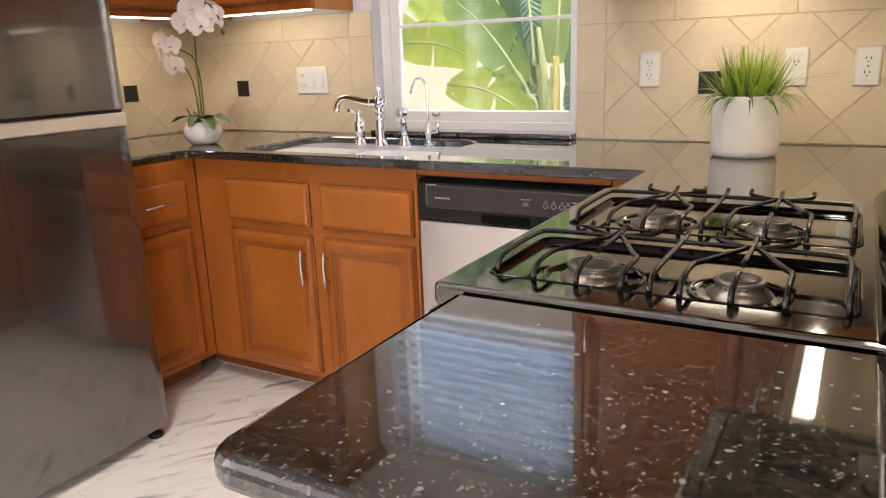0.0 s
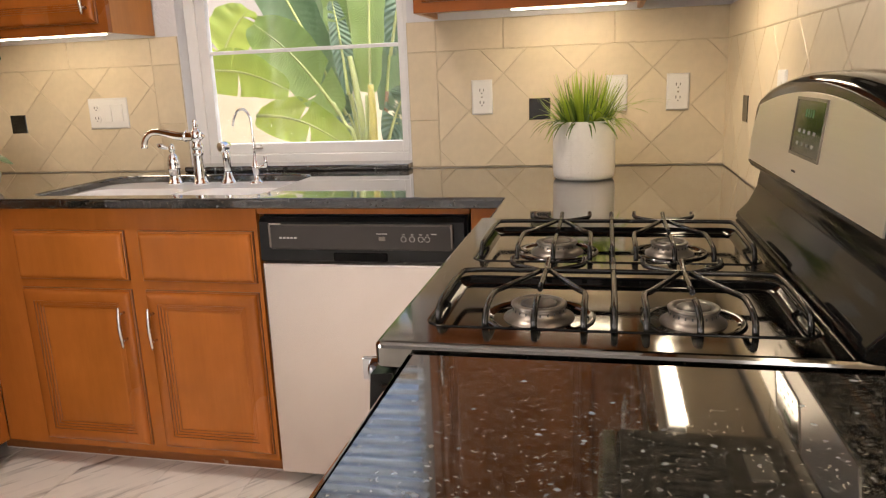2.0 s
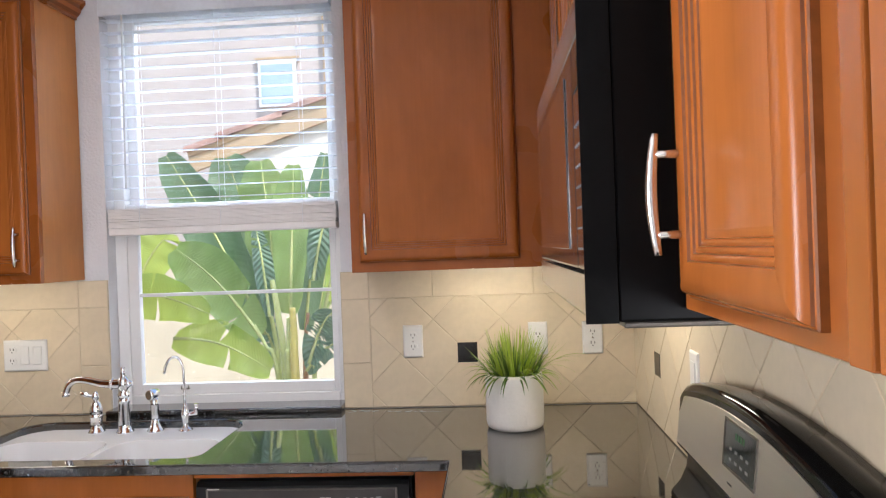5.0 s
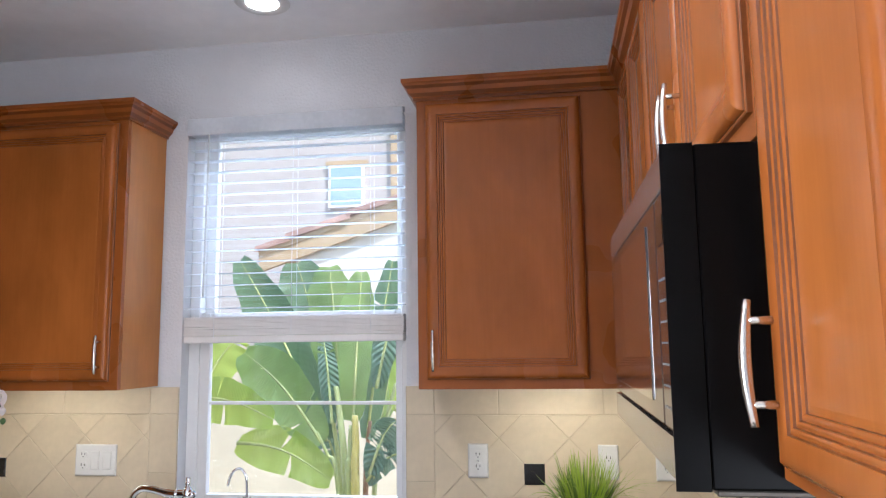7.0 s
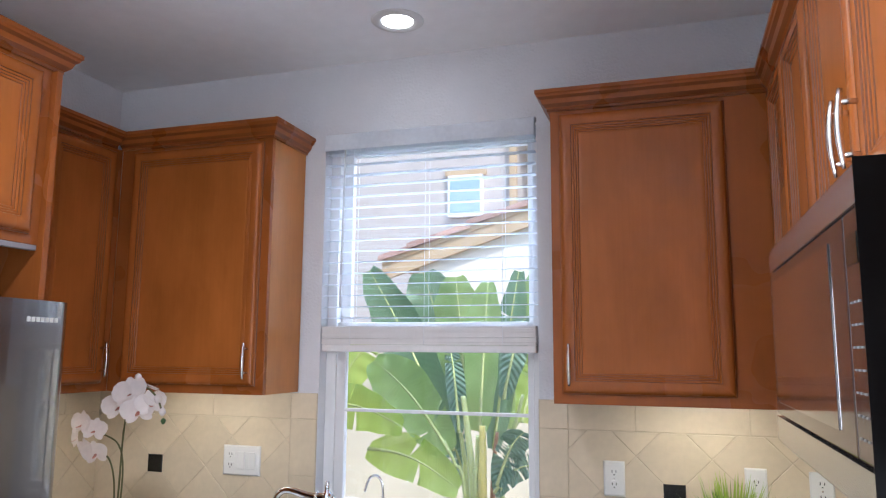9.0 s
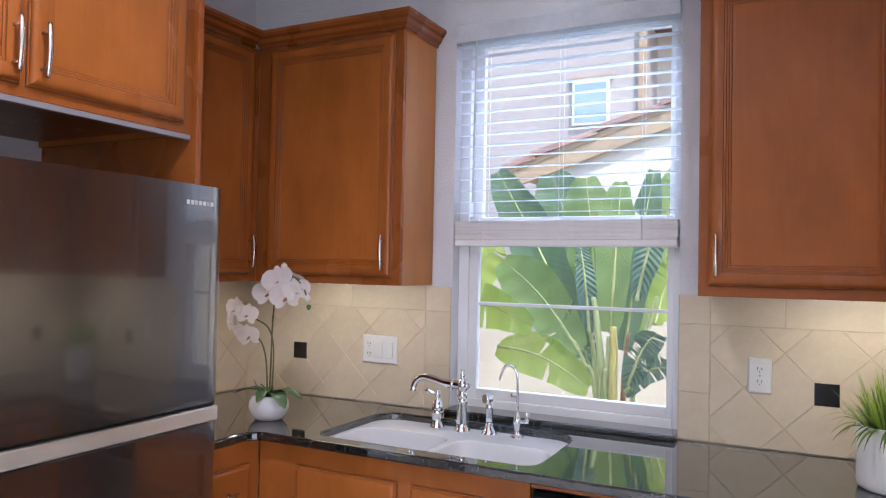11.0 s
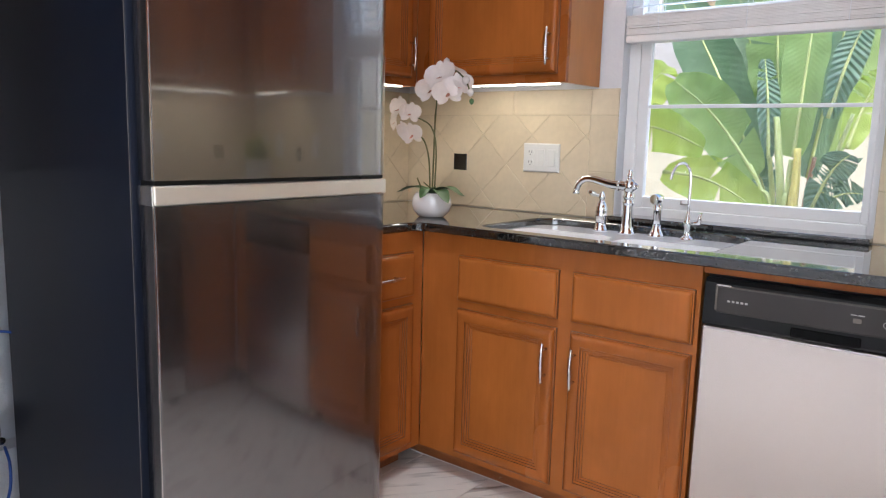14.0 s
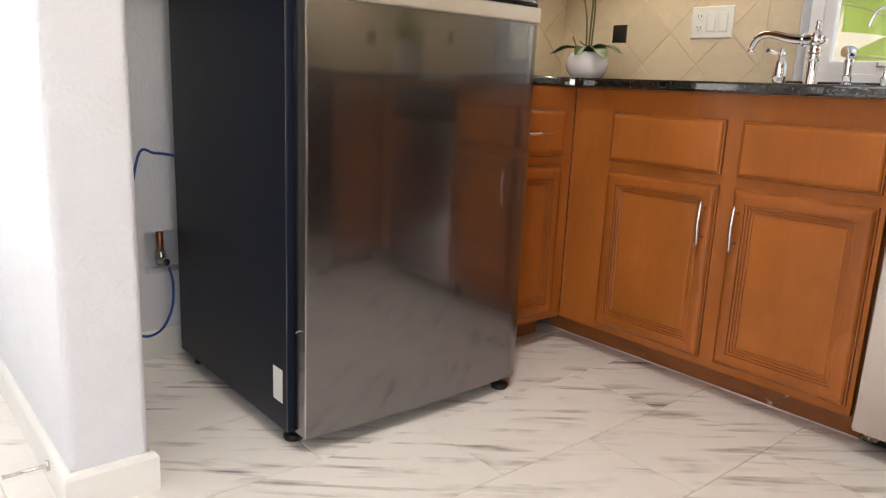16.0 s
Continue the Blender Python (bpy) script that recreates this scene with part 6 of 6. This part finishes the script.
L((-1.627, 1.05, 1.154), (-1.68, 1.05, 1.599), 0.11, mat=BLADE_RIB, roll=30, seed=11, slits=2)
L((-1.648, 1.25, 0.871), (-1.777, 1.25, 1.156), 0.18, mat=BLADE_RIB, roll=5, seed=12, slits=5)
L((-1.421, 1.0, 0.918), (-1.283, 1.0, 1.177), 0.16, mat=BLADE_RIB, roll=20, seed=13, slits=5)
L((-1.447, 1.05, 0.874), (-1.22, 1.05, 1.01), 0.16, mat=BLADE_RIB, roll=-15, seed=14, slits=5)
L((-1.461, 1.4, 1.15), (-1.24, 1.4, 2.036), 0.25, mat=BLADE_MID, roll=12, seed=15, slits=2)
L((-1.336, 1.2, 1.203), (-1.212, 1.2, 1.541), 0.17, mat=BLADE_LIGHT, roll=25, seed=17, slits=3)
# stalks rise from one root clump and fan out
for top, mid, low, r0, mat in (((-1.608, 1.05, 1.34), (-1.587, 1.05, 1.193), (-1.553, 1.05, 0.864), 0.022, STALK), ((-1.67, 1.1, 1.319), (-1.622, 1.1, 1.077), (-1.599, 1.1, 0.853), 0.016, STALK), ((-1.494, 1.0, 1.2), (-1.49, 1.0, 1.056), (-1.492, 1.0, 0.857), 0.026, STALK_YELLOW), ((-1.442, 1.1, 1.163), (-1.461, 1.1, 0.996), (-1.465, 1.1, 0.848), 0.016, SHEATH),
                               ((-1.298, 1.05, 1.353), (-1.356, 1.05, 1.134), (-1.405, 1.05, 0.878), 0.014, STALK), ((-1.832, 1.2, 1.608), (-1.732, 1.2, 1.336), (-1.617, 1.2, 0.86), 0.015, BLADE_DARK), ((-1.690, 1.0, 1.120), (-1.635, 1.0, 1.010), (-1.582, 1.0, 0.866), 0.012, STALK), ((-1.52, 1.02, 1.15), (-1.525, 1.02, 1.0), (-1.53, 1.02, 0.85), 0.020, STALK)):
    o = Vector((-1.45, 1.1, -0.15))
    root = Vector((-1.50 + 0.35 * (low[0] + 1.50), 1.1, -0.15))
    pts = [root - o, Vector(low) - o, Vector(mid) - o, Vector(top) - o]
    p = smooth_path(pts, 6)
    part("stalk", tb(p, [r0 * (1 - 0.45 * i / len(p)) for i in range(len(p))], 9), mat, pl)

# ---- backsplash: bedding, diamond tiles, border tiles and black accents ----


def clip(poly, u0, v0, u1, v1):
    """A convex polygon cut to a rectangle."""
    for ax, lim, sg in ((0, u0, 1), (0, u1, -1), (1, v0, 1), (1, v1, -1)):
        out = []
        for i in range(len(poly)):
            a, b = poly[i - 1], poly[i]
            da, db = sg * (a[ax] - lim), sg * (b[ax] - lim)
            if (da >= 0) != (db >= 0):
                t = da / (da - db)
                out.append((a[0] + (b[0] - a[0]) * t, a[1] + (b[1] - a[1]) * t))
            if db >= 0:
                out.append(b)
        poly = out
        if len(poly) < 3:
            return []
    return poly


def shrink(poly, g):
    """A convex polygon with each edge moved inwards by g."""
    n = len(poly)
    area = sum(poly[i][0] * poly[(i + 1) % n][1] - poly[(i + 1) % n][0] * poly[i][1] for i in range(n)) / 2
    if abs(area) < 2e-4:
        return []
    if area < 0:
        poly = poly[::-1]
    out = []
    for i in range(n):
        p0, p1, p2 = (Vector(poly[i - 1]), Vector(poly[i]), Vector(poly[(i + 1) % n]))
        a, b = (p1 - p0), (p2 - p1)
        if a.length < 1e-6 or b.length < 1e-6:
            return []
        a.normalize()
        b.normalize()
        na, nb = Vector((-a.y, a.x)), Vector((-b.y, b.x))
        k = 1 + na.dot(nb)
        if k < 0.15:
            return []
        out.append(p1 + (na + nb) * (g / k))
    return out


def tile_piece(parent, poly, m, mat, proud=0.009, name="tile"):
    poly = shrink(poly, 0.0012)
    if not poly:
        return
    inner = shrink([tuple(p) for p in poly], 0.0016) or poly
    bm = bmesh.new()
    c = sum((Vector(p) for p in poly), Vector((0, 0))) / len(poly)
    lo = [bm.verts.new((p[0] - c[0], -0.004, p[1] - c[1])) for p in poly]
    mi = [bm.verts.new((p[0] - c[0], -proud + 0.0012, p[1] - c[1])) for p in poly]
    hi = [bm.verts.new((p[0] - c[0], -proud, p[1] - c[1])) for p in inner]
    n = len(poly)
    for a, b in ((lo, mi), (mi, hi)):
        for i in range(n):
            bm.faces.new((a[i], a[(i + 1) % n], b[(i + 1) % n], b[i]))
    bm.faces.new(hi)
    part(name, bm, mat, parent, m=m @ Matrix.Translation((c[0], 0, c[1])))


def backsplash(name, m, u0, u1, accents, origin, columns=(), seams=(), label="cream travertine tiles set as diamonds under a straight row"):
    """Tiles in local x and z on a wall face at y = 0: diamonds up to 1.302 m, a straight row above, upright columns beside the window."""
    root = tagged(part(name, bx(u0, -0.0065, 0.9145, u1, -0.0002, 1.400), GROUT, m=m), label, "backsplash", kind="structure")
    D, zc, zt = 0.238, 1.104, 1.302
    d0, d1 = u0, u1
    for c0, c1, zs in columns:
        for a, b in zip(zs, zs[1:]):
            tile_piece(root, [(c0, a), (c1, a), (c1, b), (c0, b)], Matrix(), TILE)
        if c0 <= u0 + 0.001:
            d0 = c1
        else:
            d1 = c0
    cuts = [d0, *[s for s in seams if d0 < s < d1], d1]
    for a, b in zip(cuts, cuts[1:]):
        tile_piece(root, [(a, zt), (b, zt), (b, 1.400), (a, 1.400)], Matrix(), TILE)
    k0, k1 = int((d0 - origin) / D * 2) - 3, int((d1 - origin) / D * 2) + 3
    for i in range(k0, k1):
        for j in range(-3, 4):
            if (i + j) % 2:
                cx, cz = origin + i * D / 2, zc + j * D / 2
                poly = clip([(cx - D / 2, cz), (cx, cz - D / 2), (cx + D / 2, cz), (cx, cz + D / 2)], d0, 0.916, d1, zt)
                if len(poly) >= 3:
                    q = [poly[0]]
                    for p in poly[1:]:
                        if (Vector(p) - Vector(q[-1])).length > 1e-4:
                            q.append(p)
                    if len(q) > 2 and (Vector(q[0]) - Vector(q[-1])).length < 1e-4:
                        q.pop()
                    if len(q) >= 3:
                        tile_piece(root, q, Matrix(), TILE)
    for u in accents:
        tile_piece(root, [(u - 0.036, zc - 0.036), (u + 0.036, zc - 0.036), (u + 0.036, zc + 0.036), (u - 0.036, zc + 0.036)], Matrix(), ACCENT, 0.0112, "accent_tile")
    return root


backsplash("backsplash_right", pose(0, 0, 0), -1.032, -0.003, [-0.588], -0.588, [(-1.032, -0.931, (0.916, 1.075, 1.302, 1.400))], [-0.706, -0.35])
backsplash("backsplash_left", pose(0, 0, 0), -2.917, -1.890, [-2.614], -2.614, [(-2.0, -1.890, (0.916, 1.09, 1.302, 1.400))], [-2.35])
backsplash("backsplash_range", pose(-0.0005, 0, 0, 0, 0, -90), 0.0088, 2.150, [0.357, 1.071, 1.785], 0.357, (), [0.45, 0.85, 1.25, 1.65])
backsplash("backsplash_west", pose(-2.9195, -0.998, 0, 0, 0, 90), 0.0, 0.988, [0.62], 0.62, (), [0.4, 0.8])

# ---- floor tiles ----
tile_m = None
for i in range(-9, 11):
    for j in range(-10, 2):
        x0 = -1.459 + 0.305 * i
        y0 = -0.797 + 0.61 * j + (0.305 if i % 2 else 0)
        x1, y1 = min(x0 + 0.305, 1.8), min(y0 + 0.61, 0.0)
        x0, y0 = max(x0, -4.6), max(y0, -5.6)
        if x1 - x0 < 0.02 or y1 - y0 < 0.02:
            continue
        if x0 < -3.0 and y0 > -2.1:
            continue
        full = abs(x1 - x0 - 0.305) < 1e-4 and abs(y1 - y0 - 0.61) < 1e-4
        m = Matrix.Translation((x0, y0, 0))
        if full and tile_m is not None:
            share("floor_tile", tile_m, floor, m)
            continue
        ob = part("floor_tile", bx(0.001, 0.001, -0.006, x1 - x0 - 0.001, y1 - y0 - 0.001, 0.0, bevel=0.001, seg=1), MARBLE, floor, m=m)
        if full:
            tile_m = ob
